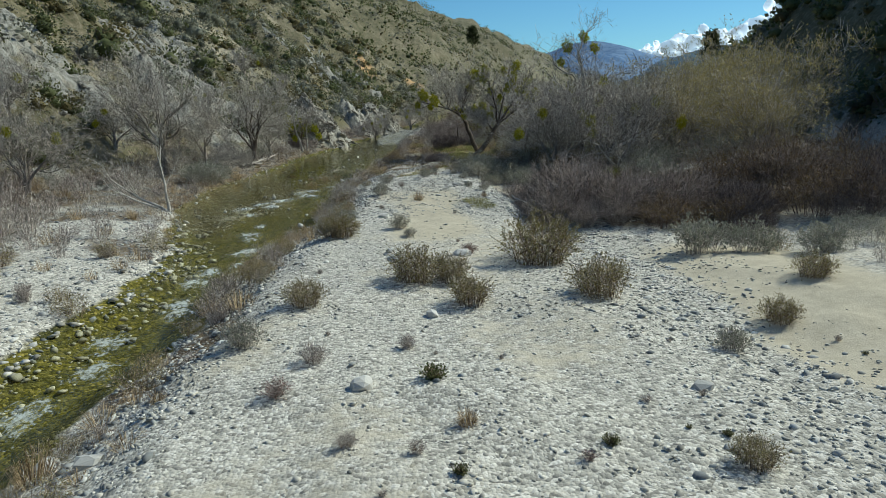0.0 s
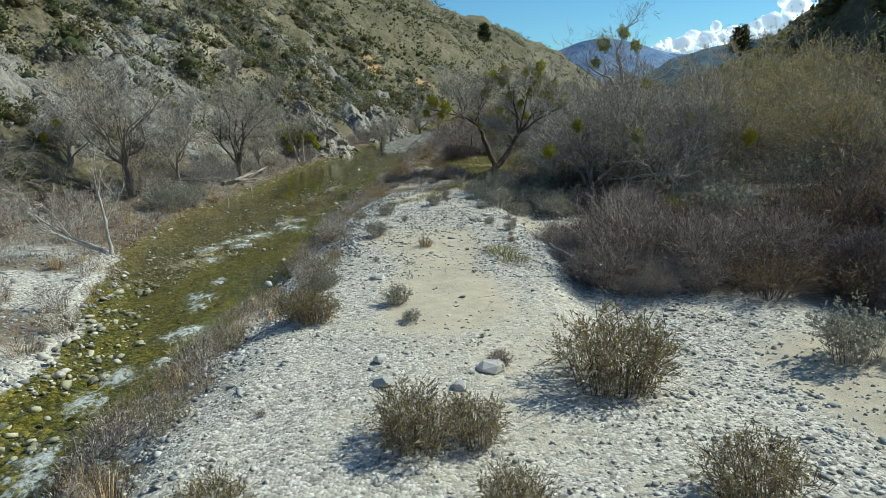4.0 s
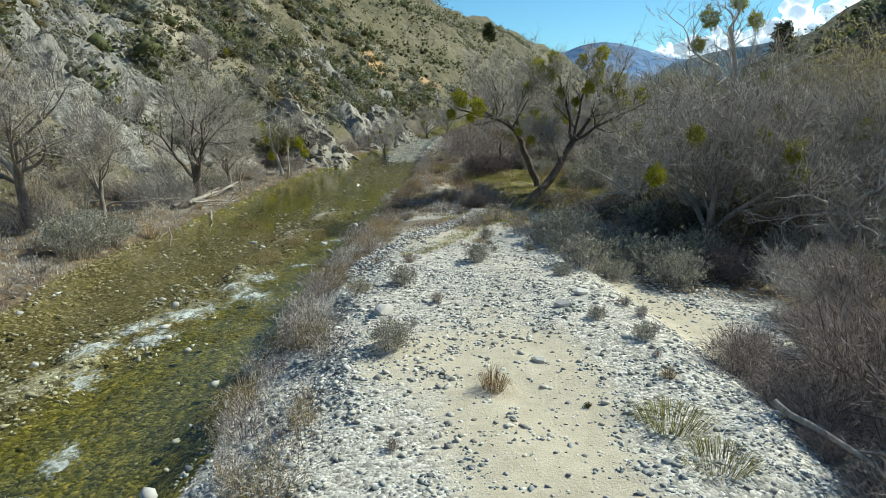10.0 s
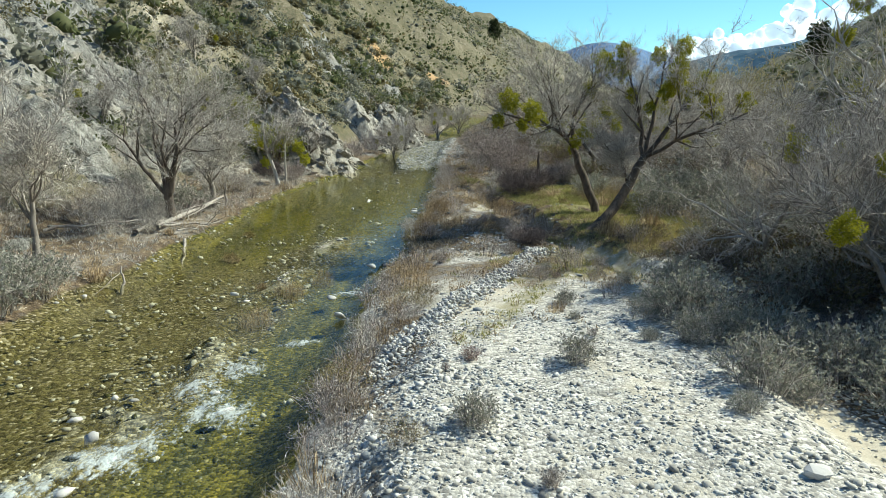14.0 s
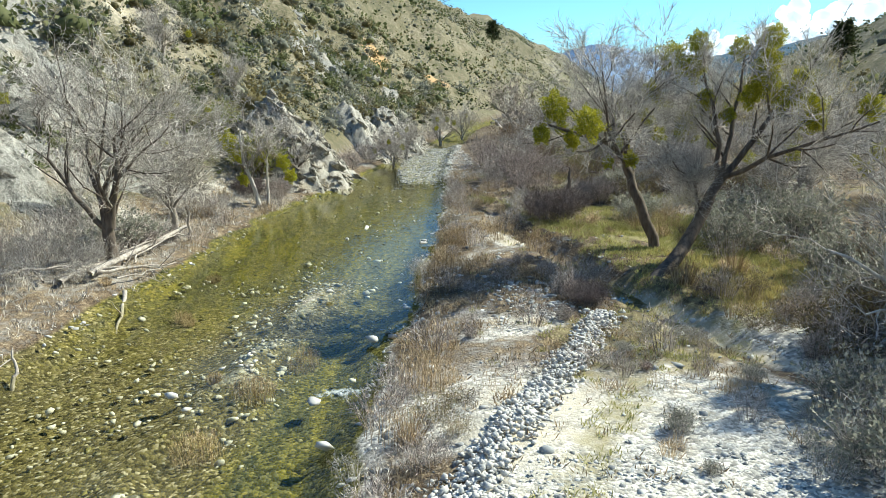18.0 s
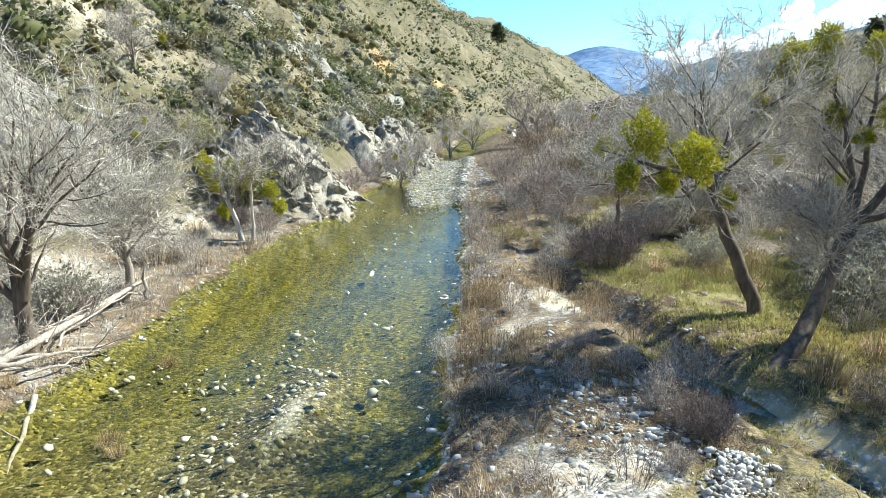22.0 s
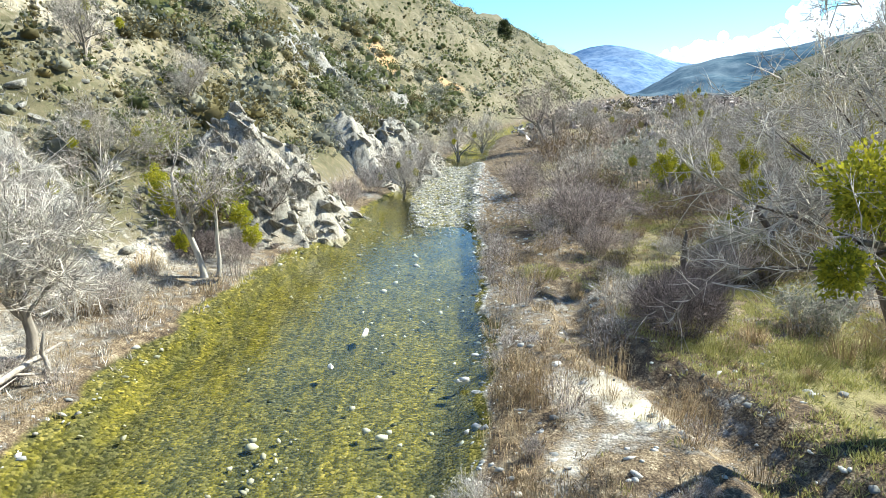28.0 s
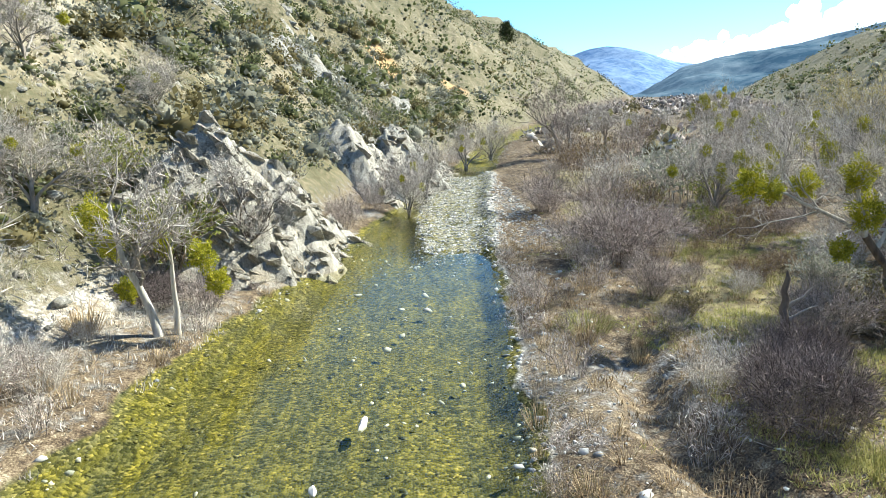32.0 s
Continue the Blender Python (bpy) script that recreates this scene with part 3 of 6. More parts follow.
def pool(name, x, y, rx, ry, turn, z):
    a = np.linspace(0, 2 * np.pi, 28, endpoint=False)
    r = 1 + 0.22 * np.sin(3 * a + x) + 0.12 * np.sin(5 * a + y)
    c, s = math.cos(turn), math.sin(turn)
    px, py = rx * r * np.cos(a), ry * r * np.sin(a)
    V = np.concatenate([[[x, y, z]], np.stack([x + px * c - py * s, y + px * s + py * c, np.full(28, z)], 1)])
    F = np.stack([np.zeros(28, int), 1 + np.arange(28), 1 + (np.arange(28) + 1) % 28], 1)
    ob = solid(name, mesh_np(name, V, F, True), POOL)
    ob.visible_shadow = False
    return tagged(ob, "small dark still pool beside the stream", "water", kind="structure")


pool("pool_1", 4.15, 50.0, 0.55, 1.25, 0.35, gz(4.15, 50.0) + 0.10)
pool("pool_2", 8.6, 62.8, 1.5, 0.6, 0.15, gz(8.6, 62.8) + 0.12)


def foam(x, y, wide, long, turn):
    """A patch of broken white water, humped over the stones below."""
    wide, long = wide * 1.35, long * 1.2
    n = 22
    u, v = np.meshgrid(np.linspace(-1, 1, n), np.linspace(-1, 1, n))
    c, s = math.cos(turn), math.sin(turn)
    X, Y = x + u * wide * c - v * long * s, y + u * wide * s + v * long * c
    edge = np.clip(1.15 - np.sqrt(u ** 2 + v ** 2), 0, 1)
    Zf = water_z(Y) + 0.015 + edge * (0.02 + 0.11 * fbm(X * 3.2, Y * 2.4, 3, 91))
    me = mesh_np("white_water", np.stack([X, Y, Zf], -1), grid_faces(n, n), True)
    attribute(me, "edge", edge)
    ob = solid("white_water", me, FOAM)
    ob.visible_shadow = False
    return tagged(ob, "patch of white broken water in the riffle", "water", "riffles in the stream", "structure")


for row in ((-5.9, 11.6, 0.55, 1.0, 0.1), (-5.5, 13.6, 0.5, 0.8, -0.2), (-5.0, 17.2, 0.45, 0.9, 0.2), (-5.4, 20.0, 0.5, 0.8, 0.1), (-4.9, 23.7, 0.5, 0.9, -0.3),
            (-4.6, 22.0, 0.35, 0.6, 0), (-5.1, 25.9, 0.4, 0.6, 0.3), (-5.8, 33.8, 0.5, 0.9, -0.4), (-5.3, 35.8, 0.5, 1.1, -0.3), (-4.6, 37.2, 0.45, 0.9, -0.3),
            (-3.4, 40.2, 0.5, 0.35, 0.2), (-2.7, 43.9, 0.6, 0.3, 0.1), (-6.3, 31.6, 0.4, 0.8, 0.2), (-4.5, 38.9, 0.55, 0.7, 0.6), (-5.7, 35.5, 0.6, 0.8, -0.5), (-6.4, 34.6, 0.6, 0.7, -0.4), (-6.9, 33.3, 0.6, 0.8, -0.5), (-5.0, 38.0, 0.55, 0.8, -0.4),
            (-5.3, 21.2, 0.5, 0.8, 0.0), (-5.2, 18.0, 0.5, 0.8, 0.1), (-5.9, 15.2, 0.55, 0.9, 0.1), (-4.7, 24.0, 0.45, 0.7, 0.0), (-5.2, 28.6, 0.4, 0.7, 0.2), (-5.3, 26.9, 0.5, 0.8, 0.1), (-4.1, 36.9, 0.5, 0.7, 0.3)):
    foam(*row)

# ---------------------------------------------------------------- distance: ridges and clouds


def make_hazed_ridge(name, low, high):
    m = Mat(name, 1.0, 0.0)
    # distance haze is painted in: low and high are slope colours already blued and paled
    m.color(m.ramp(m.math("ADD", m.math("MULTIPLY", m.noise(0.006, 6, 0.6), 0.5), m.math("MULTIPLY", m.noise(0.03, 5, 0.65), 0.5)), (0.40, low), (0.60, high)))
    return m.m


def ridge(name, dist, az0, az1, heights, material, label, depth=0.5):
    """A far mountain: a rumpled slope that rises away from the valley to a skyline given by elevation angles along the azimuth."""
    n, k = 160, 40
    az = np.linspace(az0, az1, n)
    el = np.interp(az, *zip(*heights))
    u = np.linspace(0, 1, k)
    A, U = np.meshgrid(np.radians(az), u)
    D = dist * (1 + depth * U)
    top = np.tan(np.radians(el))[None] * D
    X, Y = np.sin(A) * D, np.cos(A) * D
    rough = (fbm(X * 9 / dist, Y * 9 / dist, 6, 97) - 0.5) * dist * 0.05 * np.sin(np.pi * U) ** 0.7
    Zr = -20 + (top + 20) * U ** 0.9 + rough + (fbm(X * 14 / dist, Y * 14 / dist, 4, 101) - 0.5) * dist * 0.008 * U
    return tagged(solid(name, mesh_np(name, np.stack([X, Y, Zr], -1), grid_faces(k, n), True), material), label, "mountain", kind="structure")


ridge("backdrop_mountain", 2600, -4, 60, ((-4, 0.5), (8, 2.4), (11, 3.0), (12.5, 3.4), (14.2, 3.85), (15.4, 4.0), (16.4, 3.9), (18.0, 3.5), (20.8, 2.6), (23, 2.4), (60, 3)), make_hazed_ridge("blue_ridge", (0.09, 0.165, 0.30), (0.25, 0.345, 0.49)), "hazy blue mountain at the head of the valley", 0.45)
ridge("backdrop_foothill", 1300, 14, 70, ((14, -0.6), (18, 0.3), (19.6, 1.5), (20.8, 2.3), (23, 2.9), (26.2, 3.3), (30.3, 4.1), (35, 5.0), (70, 6)), make_hazed_ridge("hazed_foothill_tint", (0.055, 0.105, 0.15), (0.19, 0.25, 0.29)), "hazy blue green foothill ridge across the valley", 0.5)

CLOUD = Mat("cloud", 1.0, 0.0)
CLOUD.b.inputs["Base Color"].default_value = (0.9, 0.9, 0.9, 1)
# added glow: the cloud emits pale blue light that it would only scatter
CLOUD.b.inputs["Emission Color"].default_value = (0.75, 0.85, 1.0, 1)
CLOUD.b.inputs["Emission Strength"].default_value = 0.55


def cloud(az, el, wide, tall, seed):
    rng = np.random.default_rng(seed)
    n = 320
    u = rng.normal(size=n) * 0.45
    v = np.abs(rng.normal(size=n)) * 0.4 * (1 - np.clip(np.abs(u), 0, 0.9))
    a, e = np.radians(az + u * wide), np.radians(el + v * tall)
    d = 4300 + rng.uniform(-150, 150, n)
    C = np.stack([np.sin(a) * d, np.cos(a) * d, np.tan(e) * d], 1)
    V, F = pebbles(C, np.radians(tall) * d * rng.uniform(0.2, 0.75, n), rng, (0.7, 0.95), True)
    ob = solid("backdrop_cloud", mesh_np("cloud", V, F, True), CLOUD.m)
    ob.visible_shadow = False
    return tagged(ob, "bright white cumulus cloud behind the ridge", "cloud", kind="structure")


cloud(20.6, 2.5, 2.6, 1.0, 1)
cloud(24.0, 2.6, 4.4, 1.7, 2)
cloud(29.0, 3.2, 5.0, 2.4, 3)
cloud(34.0, 4.2, 5.0, 2.6, 4)

# ---------------------------------------------------------------- rock outcrops on the left side


def outcrop(x0, y0, x1, y1, top0, top1, near, far, seed, label, slabs=420, back=4.0, cell=0.16):
    """A rib of broken rock whose crest runs from (x0, y0) down to (x1, y1); near and far are the steepness of its flanks."""
    d = np.array([x1 - x0, y1 - y0])
    length = np.hypot(*d)
    d = d / length
    s = np.arange(-back, length + 1.6, cell)
    w = np.arange(-5.0, 5.0, cell)
    S, W = np.meshgrid(s, w)
    X, Y = x0 + S * d[0] - W * d[1], y0 + S * d[1] + W * d[0]
    k = np.clip(S / length, 0, 1)
    crest = top0 + (top1 - top0) * k ** 0.85 - np.clip(-S, 0, None) * 0.75 - np.clip(S - length, 0, None) * 1.5
    W2 = W + (fbm(S * 0.45, S * 0 + seed, 3, seed + 5) - 0.5) * 1.5
    flank = np.where(W2 > 0, W2 * far, -W2 * near)
    flank = flank * (0.55 + 0.45 * np.minimum(np.abs(W2) / 1.2, 1))
    Zo = crest - flank - 0.25 + (fbm(X * 0.8, Y * 0.8, 4, seed) - 0.5) * 0.8 + (fbm(X * 3, Y * 3, 3, seed + 3) - 0.5) * 0.35
    Zo = Zo + 0.5 * ((W2 * 0.85 + S * 0.12 + 0.9 * fbm(X * 0.5, Y * 0.5, 3, seed + 8)) % 1.0) + 0.22 * ((W2 * 2.1 - S * 0.35 + fbm(X, Y, 2, seed + 9)) % 1.0)
    rock = tagged(solid("rock_outcrop", mesh_np("rock_outcrop", np.stack([X, Y, Zo], -1), grid_faces(len(w), len(s))), CLIFF), label, "rock", "outcrops above the stream")
    above = Zo > ground(X, Y, False)[0] - 0.2
    rng = np.random.default_rng(seed)
    pick = rng.permutation(np.flatnonzero(above.ravel()))[:slabs]
    lean = math.atan2(top1 - top0, length)
    for n, i in enumerate(pick):
        ob = new("slab", CLIFF_SLABS[n % len(CLIFF_SLABS)])
        ob.parent = rock
        k = 0.14 + 0.36 * rng.uniform() ** 2
        turn = Euler((rng.normal() * 0.3, -lean * 0.9 + rng.normal() * 0.3, math.atan2(d[1], d[0]) + rng.normal() * 0.35))
        ob.matrix_basis = Matrix.LocRotScale((X.flat[i], Y.flat[i], Zo.flat[i] - 0.12), turn, (k * rng.uniform(1.0, 1.7), k * rng.uniform(0.6, 1.0), k * rng.uniform(0.35, 0.65)))
    return rock


def make_slab(seed, material=ROCK):
    """An angular block of broken rock."""
    rng = np.random.default_rng(seed)
    bm = bmesh.new()
    for p in rng.uniform(-1, 1, (13, 3)):
        bm.verts.new(p / max(1.0, np.abs(p).max() * 0.6 + np.linalg.norm(p) * 0.4))
    out = bmesh.ops.convex_hull(bm, input=bm.verts)
    bmesh.ops.delete(bm, geom=[g for g in out["geom_interior"] if isinstance(g, bmesh.types.BMVert)], context="VERTS")
    me = bpy.data.meshes.new("slab")
    bm.to_mesh(me)
    bm.free()
    me.materials.append(material)
    return me


SLABS = [make_slab(700 + i) for i in range(10)]
CLIFF_SLABS = [make_slab(720 + i, CLIFF) for i in range(10)]
outcrop(-8.9, 71.6, -4.9, 77.2, 5.6, 0.3, 1.5, 2.2, 201, "pale grey jagged rock rib that drops into the stream")
outcrop(-3.4, 92.5, 0.0, 100.5, 4.6, 0.8, 1.1, 1.3, 211, "grey cliff of bedded rock above the stream bend")
outcrop(-6.6, 88.0, -2.6, 92.0, 5.2, 1.2, 1.1, 1.4, 221, "grey rock buttress above the water's edge", 70)


def rocky_slope(x0, x1, y0, y1, seed, cover, label, cell=0.3, slabs=220):
    """Bare rock that stands out of a hillside in slabs."""
    X, Y = np.meshgrid(np.arange(x0, x1, cell), np.arange(y0, y1, cell))
    base = ground(X, Y, False)[0]
    big = fbm(X * 0.16 + Y * 0.05, Y * 0.16, 4, seed)
    slab = np.abs(((X * 0.35 - Y * 0.22 + 1.5 * fbm(X * 0.3, Y * 0.3, 3, seed + 1)) % 1.0) - 0.5)
    edge = np.minimum(np.minimum(X - x0, x1 - X), np.minimum(Y - y0, y1 - Y))
    Zs = base - 0.55 + (big - cover) * 5.0 + slab * 0.8 + 0.3 * ((X * 1.3 - Y * 0.7 + 2.0 * fbm(X * 0.6, Y * 0.6, 3, seed + 4)) % 1.0) + (fbm(X * 0.9, Y * 0.9, 5, seed + 2) - 0.5) * 1.6 - 3 * step(3, 0, edge)
    rock = tagged(solid("rock_outcrop", mesh_np("rock_outcrop", np.stack([X, Y, Zs], -1), grid_faces(*X.shape)), ROCK), label, "rock", "outcrops above the stream")
    rng = np.random.default_rng(seed)
    pick = rng.permutation(np.flatnonzero((Zs > base - 0.3).ravel()))[:slabs]
    for n, i in enumerate(pick):
        ob = new("slab", SLABS[n % len(SLABS)])
        ob.parent = rock
        k = (0.16 + 0.5 * rng.uniform() ** 2.5) * (cell / 0.3) ** 0.7
        ob.matrix_basis = Matrix.LocRotScale((X.flat[i], Y.flat[i], max(Zs.flat[i], base.flat[i]) - 0.15), Euler((0.35 + rng.normal() * 0.25, 0.45 + rng.normal() * 0.25, rng.normal() * 0.5)), (k * rng.uniform(1.0, 1.8), k * rng.uniform(0.6, 1.0), k * rng.uniform(0.35, 0.6)))
    return rock


rocky_slope(-42, -10.5, 35, 68, 231, 0.485, "grey broken rock slabs on the foot of the slope", cell=0.24, slabs=900)
rocky_slope(-30, -10, 60, 84, 241, 0.53, "grey rock slabs among brush on the hillside")
rocky_slope(-70, -40, 40, 90, 251, 0.56, "weathered grey rock slabs high on the hillside", 0.5)
rocky_slope(-20, 0, 88, 125, 261, 0.54, "grey rock slabs among shrubs above the bend", 0.4)

# ---------------------------------------------------------------- plants


def bunch(name, spec, seed):
    """A shrub, built once: stems from one root, finer twigs, and leaves where it has them. It stands at the origin."""
    rng = np.random.default_rng(seed)
    h, w, n = spec["h"], spec["w"], spec["stems"]
    a = rng.uniform(0, 2 * np.pi, n)
    r = np.sqrt(rng.uniform(0, 1, n))
    ends = np.stack([np.cos(a) * r * w * 0.5, np.sin(a) * r * w * 0.5, h * rng.uniform(0.55, 1.0, n) * (1 - 0.45 * r ** 2)], 1)
    root = np.stack([np.cos(a) * r, np.sin(a) * r, np.zeros(n)], 1) * w * spec.get("root", 0.12) - [0, 0, 0.06]
    s = np.linspace(0, 1, 3)
    sag = spec.get("sag", 0.0)
    P = root[:, None] + (ends - root)[:, None] * s[:, None] + rng.normal(size=(n, 3, 3)) * 0.035 * h * s[:, None]
    P[:, :, 2] += (np.sin(np.pi * s) * h * 0.16)[None] - (s ** 3)[None] * sag * h * r[:, None]
    R = spec["r"] * (1 - 0.7 * s)[None] * rng.uniform(0.6, 1.3, n)[:, None]
    root_ob = new(name)
    root_ob["label"], root_ob["category"] = spec["label"], spec["category"]
    solid(spec.get("stem_name", "stem"), mesh_np("stem", *tubes(P, R), True), spec["stem_mat"], root_ob)["kind"] = "stuff"
    P2 = P
    if spec.get("twigs"):
        Q, R2 = sprigs(P, spec["twigs"], spec["tw_len"], spec["r"] * 0.55, rng, spec.get("spread", 0.7), spec.get("up", 0.25), low=spec.get("low", 0.12))
        me = mesh_np("twig", *leaves(Q[:, 0], Q[:, 1] - Q[:, 0], np.linalg.norm(Q[:, 1] - Q[:, 0], axis=1), spec["r"] * 0.9, rng))
        P2 = Q
        solid("twig", me, spec["stem_mat"], root_ob)["kind"] = "stuff"
        if spec.get("fine"):
            P2, R3 = sprigs(np.concatenate([Q, P[:, -2:]]), int(spec["fine"] * 0.62), spec["tw_len"] * 0.6, spec["r"] * 0.38, rng, 0.8, 0.3)
            me = mesh_np("sprig", *leaves(P2[:, 0], P2[:, 1] - P2[:, 0], np.linalg.norm(P2[:, 1] - P2[:, 0], axis=1), spec["r"] * 0.85, rng))
            solid("sprig", me, spec.get("sprig_mat", spec["stem_mat"]), root_ob)["kind"] = "stuff"
    if spec.get("leaves"):
        k = spec["leaves"]
        i = rng.integers(0, len(P2), k)
        f = rng.uniform(spec.get("leaf_from", 0.3), 1, k)[:, None]
        C = P2[i, 0] * (1 - f) + P2[i, -1] * f
        D = unit(P2[i, -1] - P2[i, 0]) + rng.normal(size=(k, 3)) * 0.6
        me = mesh_np("foliage", *leaves(C, D, spec["leaf"] * rng.uniform(0.6, 1.3, k), spec["leaf"] * spec.get("leaf_w", 0.3), rng))
        solid("foliage", me, spec["leaf_mat"], root_ob)["kind"] = "stuff"
    return root_ob


KINDS = {
    "rab": dict(h=0.72, w=1.1, root=0.3, spread=1.1, up=0.1, stems=120, r=0.005, twigs=700, tw_len=0.2, fine=1600, leaves=9500, leaf=0.026, leaf_w=0.2, sprig_mat=TWIG_GREY, stem_mat=TWIG_BROWN, leaf_mat=LEAF_RABBIT, label="yellow-brown rabbitbrush growing in the gravel", category="shrub"),
    "sage": dict(h=0.62, w=1.0, root=0.28, stems=80, r=0.005, twigs=560, tw_len=0.18, fine=1100, leaves=2200, leaf=0.042, stem_mat=TWIG_GREY, leaf_mat=LEAF_SAGE, label="grey-green sagebrush on the gravel bar", category="shrub"),
    "tw": dict(h=0.7, w=1.0, root=0.25, stems=90, r=0.0055, twigs=520, tw_len=0.2, fine=1700, sprig_mat=TWIG_GREY, stem_mat=TWIG_PURPLE, label="bare grey-brown twiggy shrub in the gravel", category="shrub"),
    "red": dict(h=0.5, w=1.0, stems=110, r=0.005, twigs=600, tw_len=0.16, leaves=500, leaf=0.04, stem_mat=TWIG_PURPLE, leaf_mat=speckled("reddish_leaves", (0.16, 0.075, 0.06), (0.36, 0.20, 0.17), 3.0), label="low reddish dry shrub on the gravel", category="shrub"),
    "dk": dict(h=0.6, w=1.0, stems=150, r=0.007, leaves=500, leaf=0.1, leaf_from=0.1, stem_mat=TWIG_BROWN, leaf_mat=LEAF_HILL, label="small dark green spiky tuft in the gravel", category="shrub"),
    "gr": dict(h=0.75, w=1.0, stems=170, r=0.005, sag=0.4, root=0.2, stem_mat=TWIG_TAN, stem_name="blade", label="dry tan grass tuft on the bank", category="grass"),
    "green": dict(h=0.26, w=1.0, stems=260, r=0.0035, sag=0.4, root=0.3, stem_mat=LEAF_GREEN, stem_name="blade", label="fresh green grass tuft on the flat", category="grass"),
    "will": dict(h=2.2, w=3.2, stems=110, r=0.009, twigs=1400, tw_len=0.55, fine=4600, root=0.16, stem_mat=TWIG_PURPLE, label="dense bare willow thicket with purplish twigs", category="shrub"),
    "willy": dict(h=2.0, w=3.2, stems=90, r=0.009, twigs=1100, tw_len=0.5, fine=4200, root=0.22, leaves=2600, leaf=0.06, stem_mat=TWIG_DARK, sprig_mat=TWIG_BROWN, leaf_mat=LEAF_RUST, label="brown willow thicket with some yellowed leaves", category="shrub"),
    "snarl": dict(h=1.55, w=3.2, stems=130, r=0.0065, twigs=3200, tw_len=0.5, fine=13000, spread=1.1, root=0.38, stem_mat=TWIG_DARK, sprig_mat=TWIG_DARK, label="dark tangled dead thicket on the flat", category="shrub"),
    "brn": dict(h=1.1, w=2.2, stems=100, r=0.008, twigs=800, tw_len=0.34, fine=1300, leaves=1900, leaf=0.075, leaf_from=0.0, stem_mat=TWIG_DARK, sprig_mat=TWIG_BROWN, leaf_mat=LEAF_BROWNBRUSH, label="dark brown brush with dead olive leaves", category="shrub"),
    "holm": dict(h=6.0, w=6.0, stems=44, r=0.05, twigs=700, tw_len=1.2, fine=1200, leaves=9000, leaf=0.22, leaf_from=0.0, root=0.05, stem_mat=TWIG_DARK, leaf_mat=LEAF_DARK, label="dense dark evergreen oak at the foot of the slope", category="shrub"),
    "oak": dict(h=2.6, w=3.4, stems=60, r=0.014, twigs=700, tw_len=0.6, fine=600, leaves=7000, leaf=0.11, leaf_from=0.1, stem_mat=TWIG_BROWN, leaf_mat=LEAF_OAK, label="rounded yellow-green scrub oak below the rocks", category="shrub"),
    "pale": dict(h=1.5, w=2.4, stems=70, r=0.007, twigs=600, tw_len=0.42, fine=2400, root=0.2, stem_mat=TWIG_PALE, label="pale grey bare brush beside the stream", category="shrub"),
    "reed": dict(h=0.8, w=1.3, stems=160, r=0.0045, twigs=200, fine=900, tw_len=0.25, root=0.5, stem_mat=TWIG_TAN, label="stand of dry tan stems along the bank", category="shrub"),
    "bigsage": dict(h=1.25, w=2.2, root=0.3, stems=110, r=0.008, twigs=800, tw_len=0.35, fine=900, leaves=3200, leaf=0.085, stem_mat=TWIG_GREY, leaf_mat=LEAF_SAGE, label="large grey-green sagebrush on the flat", category="shrub"),
}
MADE = {}
for kind, spec in KINDS.items():
    MADE[kind] = [bunch("shrub" if spec["category"] == "shrub" else "grass_tuft", spec, 300 + 7 * i + len(kind)) for i in range(3)]
USED = set()
FAR = []


def plant(kind, x, y, width, tall=1.0, sink=0.0):
    """Sets a shrub of the kind, of that width, on the ground."""
    spec = KINDS[kind]
    i = int(RNG.integers(0, 3))
    ob = MADE[kind][i]
    k = width / spec["w"]
    far = x < -11.5 or y > 70 or x > 14 or tall < 0.5 or (tall != 1.0 and width < 1.25)
    m = Matrix.LocRotScale((x, y, gz(x, y) - sink), Euler((RNG.normal() * 0.06, RNG.normal() * 0.06, RNG.uniform(0, 6.28))), (k, k, k * tall))
    if far:
        FAR.append((kind, i, m))
        return None
    if (kind, i) in USED:
        ob = copy_thing(ob, m)
    else:
        ob.matrix_basis = m
        USED.add((kind, i))
    return ob


BAR_A = ((1.0, 16.5, 1.35, "rab"), (1.9, 16.6, 1.0, "rab"), (2.2, 14.7, 1.05, "rab"), (4.5, 18.3, 1.7, "rab"), (5.1, 14.6, 1.45, "rab"), (-1.4, 14.8, 1.0, "rab"), (-2.2, 12.5, 0.8, "sage"),
         (-1.5, 22.3, 1.1, "rab"), (-1.2, 10.2, 0.55, "red"), (-0.8, 11.5, 0.5, "tw"), (1.2, 10.5, 0.5, "dk"), (0.8, 12.1, 0.36, "tw"), (2.4, 11.3, 0.34, "tw"), (1.6, 9.0, 0.5, "gr"))
BAR_B = ((0.9, 8.2, 0.5, "tw"), (0.0, 8.5, 0.3, "tw"), (1.4, 7.7, 0.24, "dk"), (0.5, 7.3, 0.4, "tw"), (3.0, 8.0, 0.44, "red"), (3.4, 8.4, 0.28, "dk"), (4.6, 8.8, 0.38, "dk"), (5.0, 8.5, 0.33, "dk"), (5.0, 7.8, 0.66, "rab"),
         (5.2, 9.7, 0.46, "tw"), (4.3, 9.6, 0.35, "tw"), (5.6, 12.0, 0.33, "tw"), (6.6, 11.7, 0.83, "sage"), (8.2, 12.9, 0.63, "rab"), (8.6, 11.7, 0.48, "tw"), (8.7, 11.1, 0.46, "dk"), (10.3, 15.2, 0.75, "rab"))
